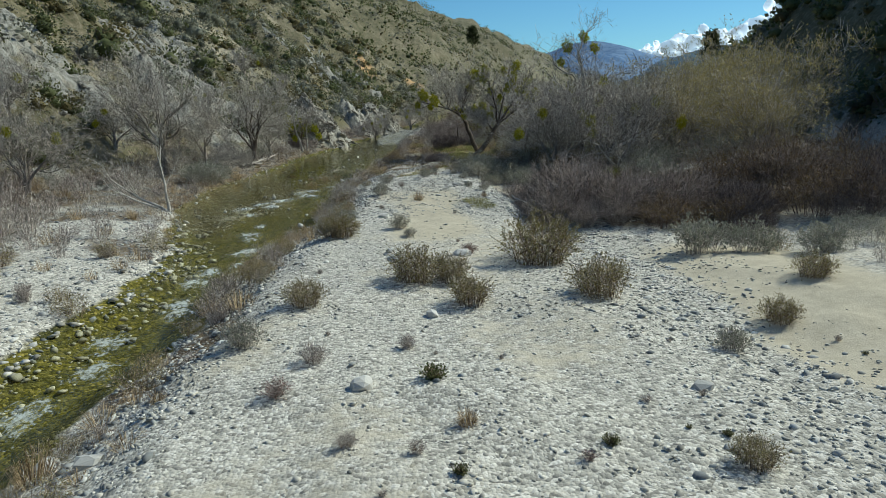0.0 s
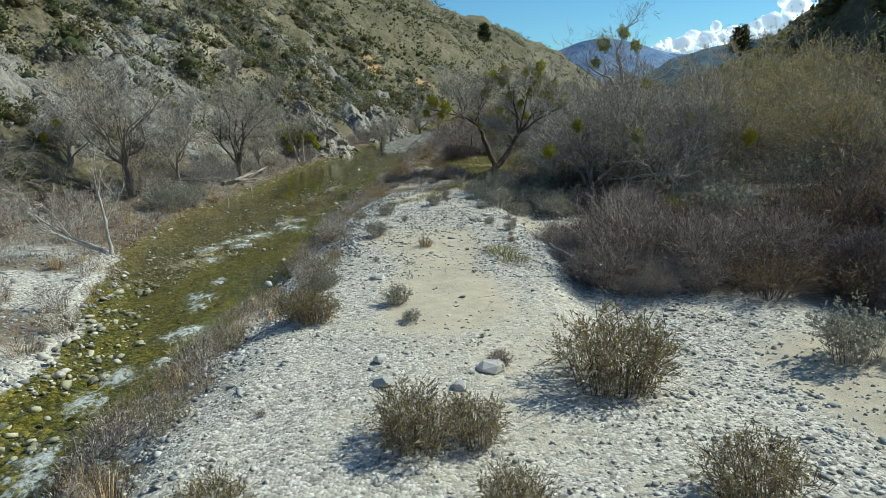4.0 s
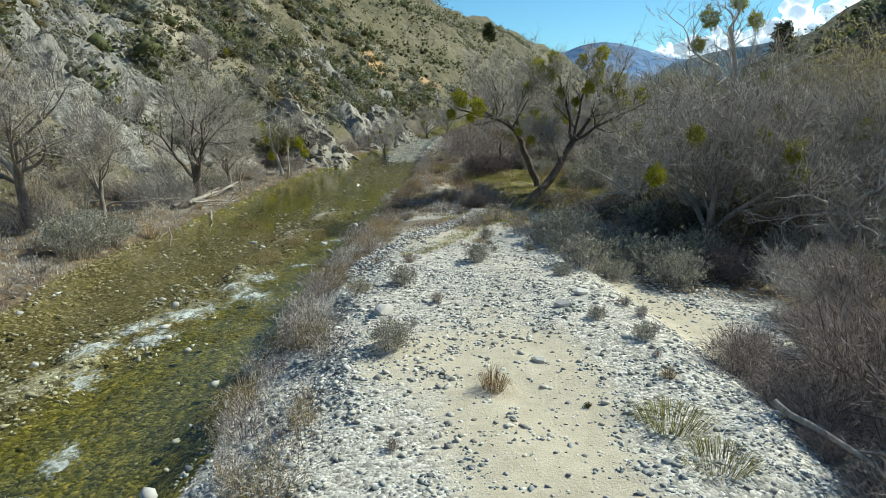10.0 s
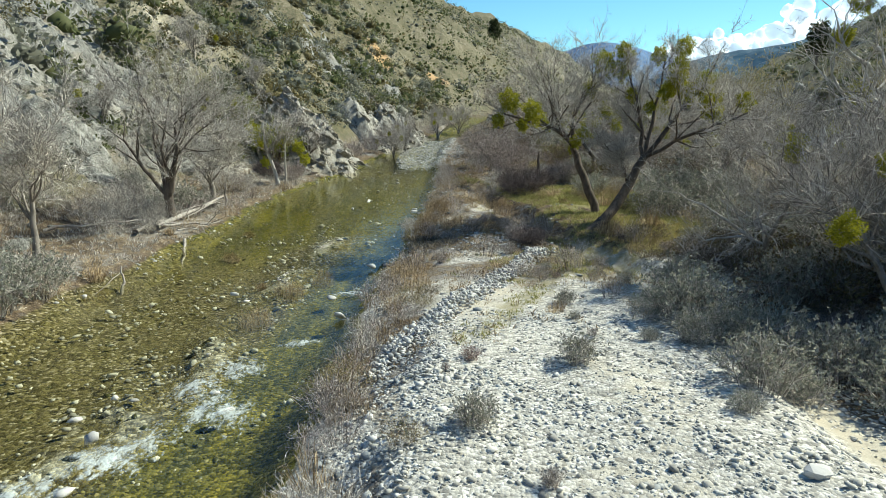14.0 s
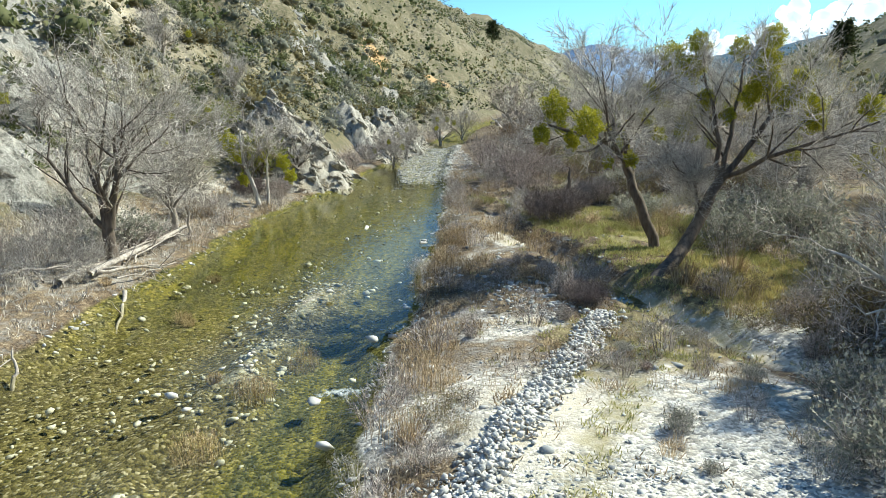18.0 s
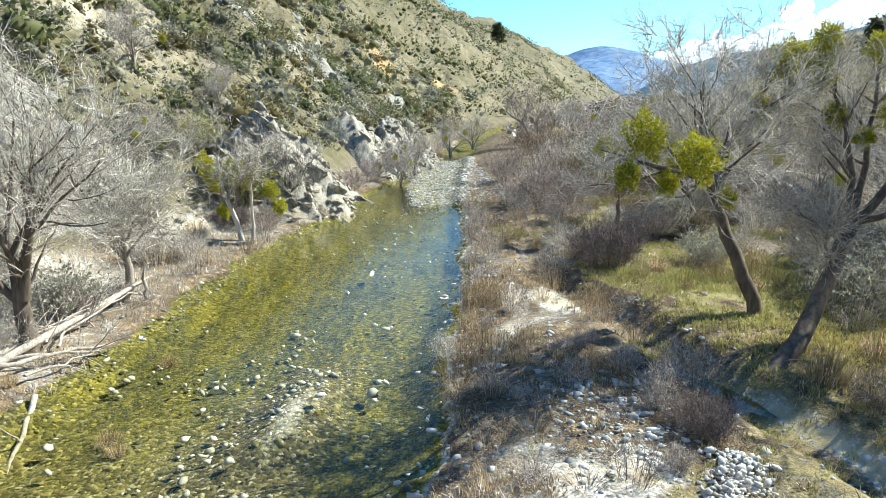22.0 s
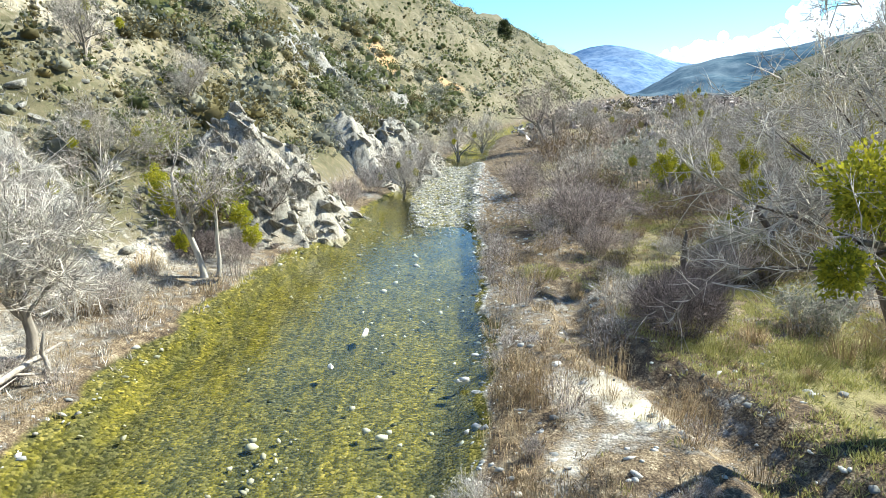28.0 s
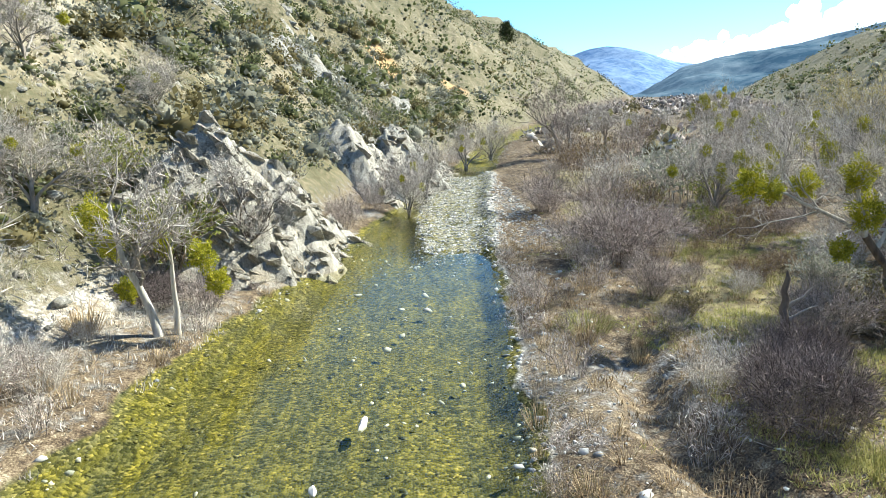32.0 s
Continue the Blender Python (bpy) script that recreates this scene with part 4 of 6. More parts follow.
BAR_C = ((2.6, 19.4, 0.5, "tw"), (1.3, 11.7, 0.3, "tw"), (-0.7, 12.9, 0.33, "tw"), (-1.4, 17.5, 0.6, "tw"), (0.6, 23.0, 0.9, "sage"), (1.0, 21.7, 0.4, "sage"), (2.6, 19.1, 0.6, "red"), (1.4, 28.7, 0.75, "gr"), (2.7, 28.0, 0.5, "dk"),
         (-0.1, 27.1, 0.8, "tw"), (2.7, 25.5, 0.45, "tw"), (2.4, 20.4, 0.35, "tw"), (-0.2, 30.6, 0.8, "sage"), (-1.2, 22.0, 1.1, "rab"), (-1.3, 24.8, 0.95, "sage"), (5.1, 36.4, 1.1, "sage"))
BAR_D = ((-0.1, 34.9, 0.9, "sage"), (0.7, 33.3, 0.95, "tw"), (0.2, 31.8, 0.6, "tw"), (3.9, 34.9, 1.25, "sage"), (2.0, 37.2, 0.95, "sage"), (5.3, 33.2, 0.7, "tw"), (4.6, 32.3, 0.55, "tw"), (3.8, 31.5, 0.5, "sage"),
         (-0.4, 36.9, 0.5, "tw"), (0.1, 37.5, 0.5, "red"), (2.6, 40.0, 0.7, "sage"), (-2.0, 32.8, 1.5, "pale"), (-2.0, 36.5, 1.0, "tw"), (-2.0, 38.4, 1.1, "tw"))
BANK_A = ((-1.1, 43.7, 1.2, "reed"), (-0.1, 45.7, 1.1, "tw"), (2.9, 43.5, 0.6, "red"), (2.7, 41.3, 0.66, "sage"), (2.8, 44.5, 0.85, "sage"), (2.1, 46.6, 1.5, "tw"), (0.2, 49.3, 1.2, "tw"), (2.4, 50.0, 1.3, "tw"), (2.2, 51.7, 1.3, "tw"),
          (-1.4, 41.6, 0.7, "gr"), (-7.1, 49.0, 0.8, "gr"), (2.9, 49.4, 1.4, "tw"), (-0.2, 51.5, 1.4, "reed"), (-1.0, 52.2, 0.9, "pale"), (-7.4, 49.4, 1.0, "gr"), (-7.6, 53.1, 1.0, "gr"), (1.8, 51.3, 1.4, "tw"))
BANK_B = ((6.1, 49.4, 2.2, "gr"), (9.5, 53.7, 2.5, "bigsage"), (3.6, 61.3, 2.0, "gr"), (4.6, 69.6, 2.8, "will"), (4.2, 80.5, 3.0, "will"), (5.8, 76.5, 3.4, "will"), (7.6, 77.0, 3.0, "willy"), (8.8, 70.5, 2.4, "willy"),
          (3.0, 62.7, 0.9, "gr"), (1.3, 64.1, 1.3, "gr"), (3.8, 61.9, 0.8, "green"), (0.6, 66.7, 1.0, "gr"))
LEFT_A = ((-13.3, 26.2, 2.0, "tw"), (-9.2, 18.1, 1.6, "tw"), (-8.9, 22.5, 1.8, "tw"), (-7.6, 22.6, 1.2, "tw"), (-3.5, 15.4, 1.5, "tw"), (-3.9, 10.3, 1.0, "tw"), (-4.4, 9.3, 1.3, "gr"), (-3.2, 10.8, 0.6, "gr"),
          (-11.2, 41.7, 2.2, "bigsage"), (-11.0, 43.6, 1.9, "bigsage"), (-10.2, 45.4, 1.6, "gr"), (-11.2, 39.6, 1.0, "tw"))
for rows in (BAR_A, BAR_B, BAR_C, BAR_D, BANK_A, BANK_B, LEFT_A):
    for x, y, w, kind in rows:
        plant(kind, x, y, w)


def scatter(n, x0, x1, y0, y1, kinds, sizes, keep, rng):
    """Sets up to n plants in a rectangle, where keep(x, y) allows."""
    for _ in range(n):
        x, y = rng.uniform(x0, x1), rng.uniform(y0, y1)
        if keep(x, y):
            plant(kinds[int(rng.integers(0, len(kinds)))], x, y, rng.uniform(*sizes), rng.uniform(0.8, 1.25))


FLATS = ((-9.6, 68.4, 3.4, "oak"), (-11.6, 69.6, 2.6, "oak"), (-8.0, 66.6, 1.6, "will"), (-9.6, 66.8, 1.8, "snarl"), (-7.2, 68.6, 1.3, "tw"), (5.6, 39.0, 1.6, "snarl"), (4.3, 58.3, 2.4, "snarl"), (9.8, 26.4, 3.0, "snarl"), (12.6, 22.6, 3.2, "snarl"), (4.4, 66.0, 1.8, "will"), (6.6, 72.0, 2.2, "will"), (6.8, 65.6, 1.8, "pale"), (9.0, 65.5, 1.8, "bigsage"), (11.0, 68.0, 2.2, "pale"), (3.4, 59.8, 1.8, "pale"), (7.8, 58.5, 2.2, "bigsage"), (9.6, 60.0, 2.0, "pale"),
         (11.5, 62.5, 2.6, "pale"), (12.5, 58.0, 2.4, "bigsage"), (7.6, 55.4, 1.6, "gr"), (9.2, 56.6, 1.4, "green"), (8.0, 50.6, 1.8, "gr"), (8.6, 48.2, 1.4, "green"), (9.8, 46.6, 2.2, "bigsage"), (7.4, 46.4, 1.5, "gr"), (6.6, 44.2, 1.4, "tw"), (5.6, 41.6, 1.6, "bigsage"), (6.6, 39.6, 1.5, "tw"))
for x, y, w, kind in FLATS:
    plant(kind, x, y, w)
rng = np.random.default_rng(11)
for x, y, w, t in ((24.5, 27.0, 5.0, 0.8), (27.5, 33.0, 6.5, 1.0), (27.0, 23.0, 6.0, 0.9), (31.0, 29.0, 7.0, 1.0)):
    plant("holm", x, y, w, t)
# dark brush on the far side of the wash
for x, y, w, kind in ((8.7, 36.4, 2.2, "snarl"), (9.4, 38.4, 2.4, "brn"), (9.0, 40.8, 2.2, "brn"), (8.2, 43.0, 1.8, "brn"), (10.4, 36.2, 2.4, "will"), (11.0, 39.6, 2.6, "brn"), (8.0, 38.6, 1.5, "snarl"), (9.7, 43.4, 2.2, "brn"), (7.0, 41.0, 1.3, "tw"), (7.3, 45.0, 1.5, "brn"), (9.0, 46.0, 1.8, "brn"), (6.4, 42.6, 1.1, "snarl"),
                      (5.0, 39.6, 1.9, "bigsage"), (4.6, 35.9, 1.7, "sage"), (2.4, 48.4, 1.9, "tw"), (2.9, 47.6, 1.5, "snarl"), (10.6, 55.6, 2.6, "bigsage"), (12.0, 57.0, 2.4, "brn"), (6.6, 29.4, 1.9, "snarl"), (7.0, 26.6, 2.2, "snarl"), (7.6, 28.4, 2.6, "snarl"), (9.4, 27.2, 2.8, "snarl"), (9.8, 30.4, 2.8, "snarl"), (11.8, 27.6, 2.8, "snarl"), (-10.5, 60.2, 2.2, "pale"), (-10.9, 62.6, 2.2, "pale"), (-9.6, 61.2, 1.5, "pale"), (-4.4, 44.2, 0.9, "reed"), (-3.7, 46.0, 0.8, "reed"), (-4.9, 42.4, 0.9, "reed"), (-5.3, 44.9, 0.7, "gr"), (-11.8, 43.0, 2.4, "bigsage"), (11.6, 64.5, 2.0, "snarl"), (13.6, 61.5, 2.4, "brn"), (8.8, 62.4, 2.0, "brn"), (7.2, 63.4, 1.8, "will"), (6.0, 56.0, 1.4, "green"), (6.9, 57.0, 1.3, "green"), (5.4, 55.0, 1.2, "green"), (7.6, 56.4, 1.3, "green")):
    plant(kind, x, y, w)
for x, y, w, t in ((4.8, 59.6, 3.2, 1.1), (5.6, 60.6, 2.8, 1.2)):
    plant("snarl", x, y, w, t)
for x, y, w, t in ((3.3, 71.0, 3.0, 0.75), (5.0, 71.6, 3.4, 0.8), (6.6, 72.2, 3.0, 0.8), (4.2, 80.0, 2.6, 0.7)):
    plant("will", x, y, w, t)
for x, y, w, kind in ((4.4, 38.0, 1.1, "sage"), (3.6, 38.2, 1.0, "sage"), (5.2, 38.3, 1.4, "bigsage"), (2.6, 38.6, 0.8, "tw"), (4.7, 40.3, 0.9, "sage"), (5.6, 36.4, 1.2, "bigsage"), (4.2, 28.8, 0.8, "gr"), (3.7, 27.4, 1.0, "green"), (3.9, 26.4, 0.9, "green"), (4.4, 30.4, 0.6, "sage"), (4.7, 31.6, 0.6, "tw"), (4.3, 29.6, 0.5, "tw")):
    plant(kind, x, y, w)
for x, y, w, t in ((5.6, 28.2, 1.6, 0.9), (5.5, 26.8, 1.6, 0.9), (5.7, 29.6, 1.5, 0.9), (5.9, 25.6, 1.8, 0.9), (6.6, 24.6, 1.8, 0.9)):
    plant("will", x, y, w, t)
for x, y, w in ((5.8, 27.4, 1.8), (6.2, 26.0, 1.8), (6.1, 29.0, 1.6)):
    plant("snarl", x, y, w)
for x, y, w in ((6.0, 38.4, 1.9), (6.9, 37.4, 1.8), (9.4, 41.6, 2.0), (10.6, 42.6, 2.2), (9.0, 44.6, 1.8), (11.6, 45.0, 2.2), (10.2, 47.6, 2.0), (12.2, 48.4, 2.4), (8.4, 37.6, 1.6), (11.4, 38.2, 2.0)):
    plant("bigsage", x, y, w)
for x, y, w in ((13.2, 44.2, 2.8), (15.6, 46.4, 3.2), (12.0, 35.6, 2.2), (9.4, 74.0, 2.2), (8.2, 78.4, 2.4), (12.6, 80.5, 2.8)):
    plant("oak", x, y, w, 0.8)
scatter(60, 5.6, 12, 38, 56, ("tw", "brn", "gr", "brn", "tw", "sage"), (0.6, 1.3), lambda x, y: x > 6.4 + 0.12 * abs(y - 45), rng)
# the willow thicket to the right of the bar
for x, y, w, t in ((6.3, 30.2, 2.3, 0.7), (6.0, 28.6, 2.2, 0.7), (6.5, 26.4, 2.6, 0.9), (7.6, 24.9, 2.4, 0.8), (6.9, 27.9, 2.6, 1.05), (9.0, 25.4, 3.2, 0.75), (8.3, 28.4, 3.4, 0.85), (11.4, 25.8, 3.4, 0.75), (13.4, 25.0, 3.2, 0.7), (10.8, 28.8, 3.4, 0.8), (7.9, 31.0, 3.0, 0.75), (9.8, 33.0, 2.6, 0.8), (6.3, 25.2, 2.2, 0.8), (7.3, 24.2, 2.4, 0.8), (8.6, 24.3, 2.6, 0.8), (6.0, 27.4, 2.4, 0.95), (7.4, 26.2, 3.0, 1.0), (8.9, 26.6, 3.2, 0.95), (10.2, 26.4, 3.2, 0.85)):
    plant("will", x, y, w, t * 1.4)
for x, y, w, t in ((10.2, 24.0, 2.6, 0.7), (12.4, 23.4, 2.6, 0.75), (15.3, 23.6, 3.4, 0.65), (17.5, 25.0, 3.6, 0.75), (14.0, 28.0, 3.6, 0.8), (12.9, 30.0, 3.0, 0.8), (17.0, 30.0, 3.8, 0.9), (12.2, 32.6, 3.2, 0.85), (7.4, 29.6, 1.6, 0.7)):
    plant("willy", x, y, w, t)
for x, y, w in ((9.5, 19.4, 2.0), (10.8, 19.0, 1.3), (12.4, 18.2, 1.2), (7.2, 36.0, 1.6), (9.0, 38.5, 2.0), (8.2, 41.5, 1.9), (10.6, 44.0, 2.2), (11.0, 49.5, 2.2), (12.4, 54.5, 2.6)):
    plant("bigsage", x, y, w)
scatter(46, 8, 28, 32, 50, ("will", "pale", "pale", "bigsage", "willy"), (1.6, 3.0), lambda x, y: x > 8.4 + 0.05 * (y - 32), rng)
scatter(70, 6, 36, 48, 84, ("will", "pale", "bigsage", "willy", "gr", "pale", "green"), (1.0, 2.1), lambda x, y: x > 10.5 or y > 66 and x > 5, rng)
scatter(120, 5, 56, 82, 160, ("will", "pale", "willy", "bigsage", "pale"), (2.2, 5.0), lambda x, y: 4 + line(RIGHT_BANK, y) < x < line(RIGHT_TOE, y), rng)
for y in np.arange(8, 43, 0.7):
    plant(("rab", "tw", "gr", "reed", "rab", "gr")[int(rng.integers(0, 6))], line(RIGHT_BANK, y) + 0.2 + 1.7 * rng.uniform() ** 1.3, y, rng.uniform(0.5, 1.2), 0.9 if y > 14 else 0.49)
scatter(22, -12.5, -7, 10, 27, ("tw", "rab", "gr", "tw"), (0.6, 1.4), lambda x, y: x < line(LEFT_BANK, y) - 0.3, rng)
for y in np.arange(17, 43, 0.8):
    plant(("pale", "tw", "gr", "reed", "tw")[int(rng.integers(0, 5))], line(RIGHT_BANK, y) + rng.uniform(0.0, 0.9), y, rng.uniform(0.6, 1.2), 0.95)
scatter(70, -26, -13, 22, 48, ("pale", "pale", "will", "tw"), (1.2, 2.8), lambda x, y: x > line(LEFT_TOE, y) - 3, rng)
scatter(16, -13, -8, 12, 31, ("tw", "pale", "gr"), (0.7, 1.6), lambda x, y: x < line(LEFT_BANK, y) - 1.0, rng)
scatter(60, -24, -8, 8, 36, ("tw", "pale", "pale", "gr", "will"), (0.9, 2.4), lambda x, y: x < line(LEFT_BANK, y) - 4.0, rng)
scatter(130, -24, -7, 34, 74, ("pale", "pale", "tw", "gr", "bigsage", "will"), (0.9, 2.3), lambda x, y: line(LEFT_TOE, y) - 4 < x < line(LEFT_BANK, y) - 1.4, rng)
scatter(70, -6, 3, 77, 108, ("pale", "tw", "will", "pale"), (1.2, 2.6), lambda x, y: x < line(LEFT_BANK, y) - 0.3, rng)
for _ in range(150):
    y = rng.uniform(42, 68)
    x = line(RIGHT_BANK, y) + 0.3 + 4.2 * rng.uniform() ** 1.4
    if abs(x - line(GULLY, y)) > 0.7 or y > 62:
        plant(("tw", "brn", "reed", "gr", "gr")[int(rng.integers(0, 5))], x, y, rng.uniform(0.5, 1.3), rng.uniform(0.3, 0.49))
scatter(34, 12, 23, 21.8, 29, ("willy", "will", "willy", "snarl"), (2.2, 3.6), lambda x, y: True, rng)
scatter(16, 10.5, 17, 14, 20.5, ("tw", "sage", "rab", "bigsage"), (0.6, 1.3), lambda x, y: True, rng)
scatter(46, -15.5, -9.8, 50, 65, ("pale",), (1.2, 2.2), lambda x, y: x < line(LEFT_BANK, y) - 1.6, rng)
scatter(44, 3, 18, 62, 92, ("will", "willy", "tw", "willy", "will", "green", "gr"), (1.2, 2.6), lambda x, y: x > line(RIGHT_BANK, y) + 2.6 and not (4.5 < x < 7 and y < 66), rng)
scatter(26, 5.0, 9, 42.5, 48.5, ("brn", "tw", "snarl", "gr", "brn"), (0.5, 1.2), lambda x, y: x > 5.3 + (50 - y) * 0.22 - 0.6, rng)
scatter(26, 1.8, 5, 39, 46, ("gr", "tw", "reed", "sage"), (0.35, 0.7), lambda x, y: x > -1.9 + 0.56 * (y - 37.8) + 0.9, rng)
scatter(24, 5.4, 8.4, 42.5, 48.5, ("brn", "tw", "gr"), (0.5, 1.0), lambda x, y: x > 5.2 + (50 - y) * 0.22, rng)
scatter(14, 2.5, 11, 60, 80, ("brn", "tw", "will"), (0.8, 1.6), lambda x, y: x > line(RIGHT_BANK, y) + 2.2, rng)
scatter(46, 2, 10, 55, 76, ("gr", "reed", "green", "gr", "green"), (0.6, 1.5), lambda x, y: x > line(RIGHT_BANK, y) + 1.2 and abs(x - line(GULLY, y)) > 0.8, rng)
# dry growth along both water lines
for y in np.arange(9, 72, 1.1):
    if rng.uniform() < 0.75:
        plant(("tw", "reed", "gr", "tw")[int(rng.integers(0, 4))], line(RIGHT_BANK, y) + rng.uniform(0.1, 1.0), y, rng.uniform(0.6, 1.2), 0.95)
    if rng.uniform() < 0.7 and y > 20:
        plant(("gr", "reed", "tw", "gr")[int(rng.integers(0, 4))], line(LEFT_BANK, y) - rng.uniform(0.2, 1.2), y, rng.uniform(0.6, 1.3), 0.95)
scatter(40, -0.5, 4, 44, 74, ("tw", "reed", "gr", "tw"), (0.6, 1.3), lambda x, y: x > line(RIGHT_BANK, y) + 0.5, rng)


def join_far():
    """The brush that nobody could count, far off or matted on the ground: one object for each kind of matter."""
    heaps = {}
    for kind, i, m in FAR:
        M = np.array(m)
        for c in MADE[kind][i].children:
            me = c.data
            co = np.empty(len(me.vertices) * 3, np.float32)
            me.vertices.foreach_get("co", co)
            co = co.reshape(-1, 3) @ M[:3, :3].T.astype(np.float32) + M[:3, 3].astype(np.float32)
            idx = np.empty(len(me.loops), np.int32)
            me.loops.foreach_get("vertex_index", idx)
            Q = idx.reshape(-1, 4)
            if c.name.split(".")[0] in ("stem", "blade"):
                Q = Q.reshape(-1, 6, 4)[::3].reshape(-1, 4)
            else:
                Q = Q[::5] if M[0, 3] < -14 or M[0, 3] > 20 or M[1, 3] > 92 else Q[::2] if M[1, 3] > 66 else Q[::3]
            heaps.setdefault(me.materials[0].name, []).append((co, Q))
    for mat, pieces in heaps.items():
        V, F = joined(pieces)
        used, F = np.unique(F, return_inverse=True)
        tagged(solid("brushwood", mesh_np("brushwood", V[used], F.reshape(-1, 4)), bpy.data.materials[mat]), "tangled " + mat.replace("_", " ") + " of low brush on the valley floor", "brush", kind="stuff")


join_far()
for kind, obs in MADE.items():
    for i, ob in enumerate(obs):
        if (kind, i) not in USED:
            for c in list(ob.children) + [ob]:
                bpy.data.objects.remove(c)

# ---------------------------------------------------------------- trees


def skeleton(rng, stems, levels, wiggle=0.16, lift=0.06):
    """Branches of a tree as (points, radii, level). levels: per level the children, their length and angle."""
    out = []

    def grow(p, d, long, rad, lvl):
        n = 9 if lvl == 0 else 7 if lvl == 1 else 5
        pts, rr = [p], [rad]
        d = unit(np.array(d, float))
        for i in range(1, n):
            d = unit(d + rng.normal(size=3) * wiggle * (0.6 if lvl == 0 else 1.0) + np.array([0, 0, lift]))
            p = p + d * long / (n - 1)
            pts.append(p)
            rr.append(rad * (1 - 0.6 * i / (n - 1)))
        out.append((np.array(pts), np.array(rr), lvl))
        if lvl < len(levels):
            num, share, ang = levels[lvl]
            for c in range(num):
                f = rng.uniform(0.42, 1.0) if lvl == 0 else rng.uniform(0.25, 1.0)
                if c == 0:
                    f = 1.0
                k = min(int(f * (n - 1)), n - 2)
                t = unit(pts[k + 1] - pts[k])
                side = unit(np.cross(t, rng.normal(size=3)))
                a = radians(ang) * rng.uniform(0.6, 1.25)
                grow(pts[k + (1 if c == 0 else 0)], t * math.cos(a) + side * math.sin(a) + np.array([0, 0, 0.1]), long * share * rng.uniform(0.75, 1.25), rr[k] * 0.55, lvl + 1)

    def follow(line_pts, r0, r1, lvl):
        """A stem along given points, which bears its boughs like the others."""
        pts = np.array(line_pts, float)
        n = 9 if lvl == 0 else 7
        u = np.linspace(0, len(pts) - 1, n)
        pts = np.stack([np.interp(u, range(len(pts)), pts[:, i]) for i in range(3)], 1)
        pts[1:-1] = pts[1:-1] * 0.5 + (pts[:-2] + pts[2:]) * 0.25 + rng.normal(size=(n - 2, 3)) * 0.04
        rr = np.linspace(r0, r1, n)
        out.append((pts, rr, lvl))
        if lvl == 0:
            return
        num, share, ang = levels[lvl]
        long = np.linalg.norm(np.diff(pts, axis=0), axis=1).sum()
        for c in range(num + 2):
            k = min(int(rng.uniform(0.3, 1.0) * (n - 1)), n - 2)
            t = unit(pts[k + 1] - pts[k])
            side = unit(np.cross(t, rng.normal(size=3)))
            a = radians(ang) * rng.uniform(0.6, 1.25)
            grow(pts[k], t * math.cos(a) + side * math.sin(a) + np.array([0, 0, 0.15]), long * share * rng.uniform(0.6, 1.0), rr[k] * 0.6, lvl + 1)

    for at, d, *rest in stems:
        if np.ndim(at) == 2:
            follow(at, d, *rest)
        else:
            grow(np.array(at, float), d, rest[0], rest[1], rest[2] if len(rest) > 2 else 0)
    return out


def tube_set(branches, k):
    sets = {}
    for p, r, _ in branches:
        sets.setdefault(len(p), []).append((p, r))
    return joined([tubes(np.array([a for a, _ in v]), np.array([b for _, b in v]), k) for v in sets.values()])


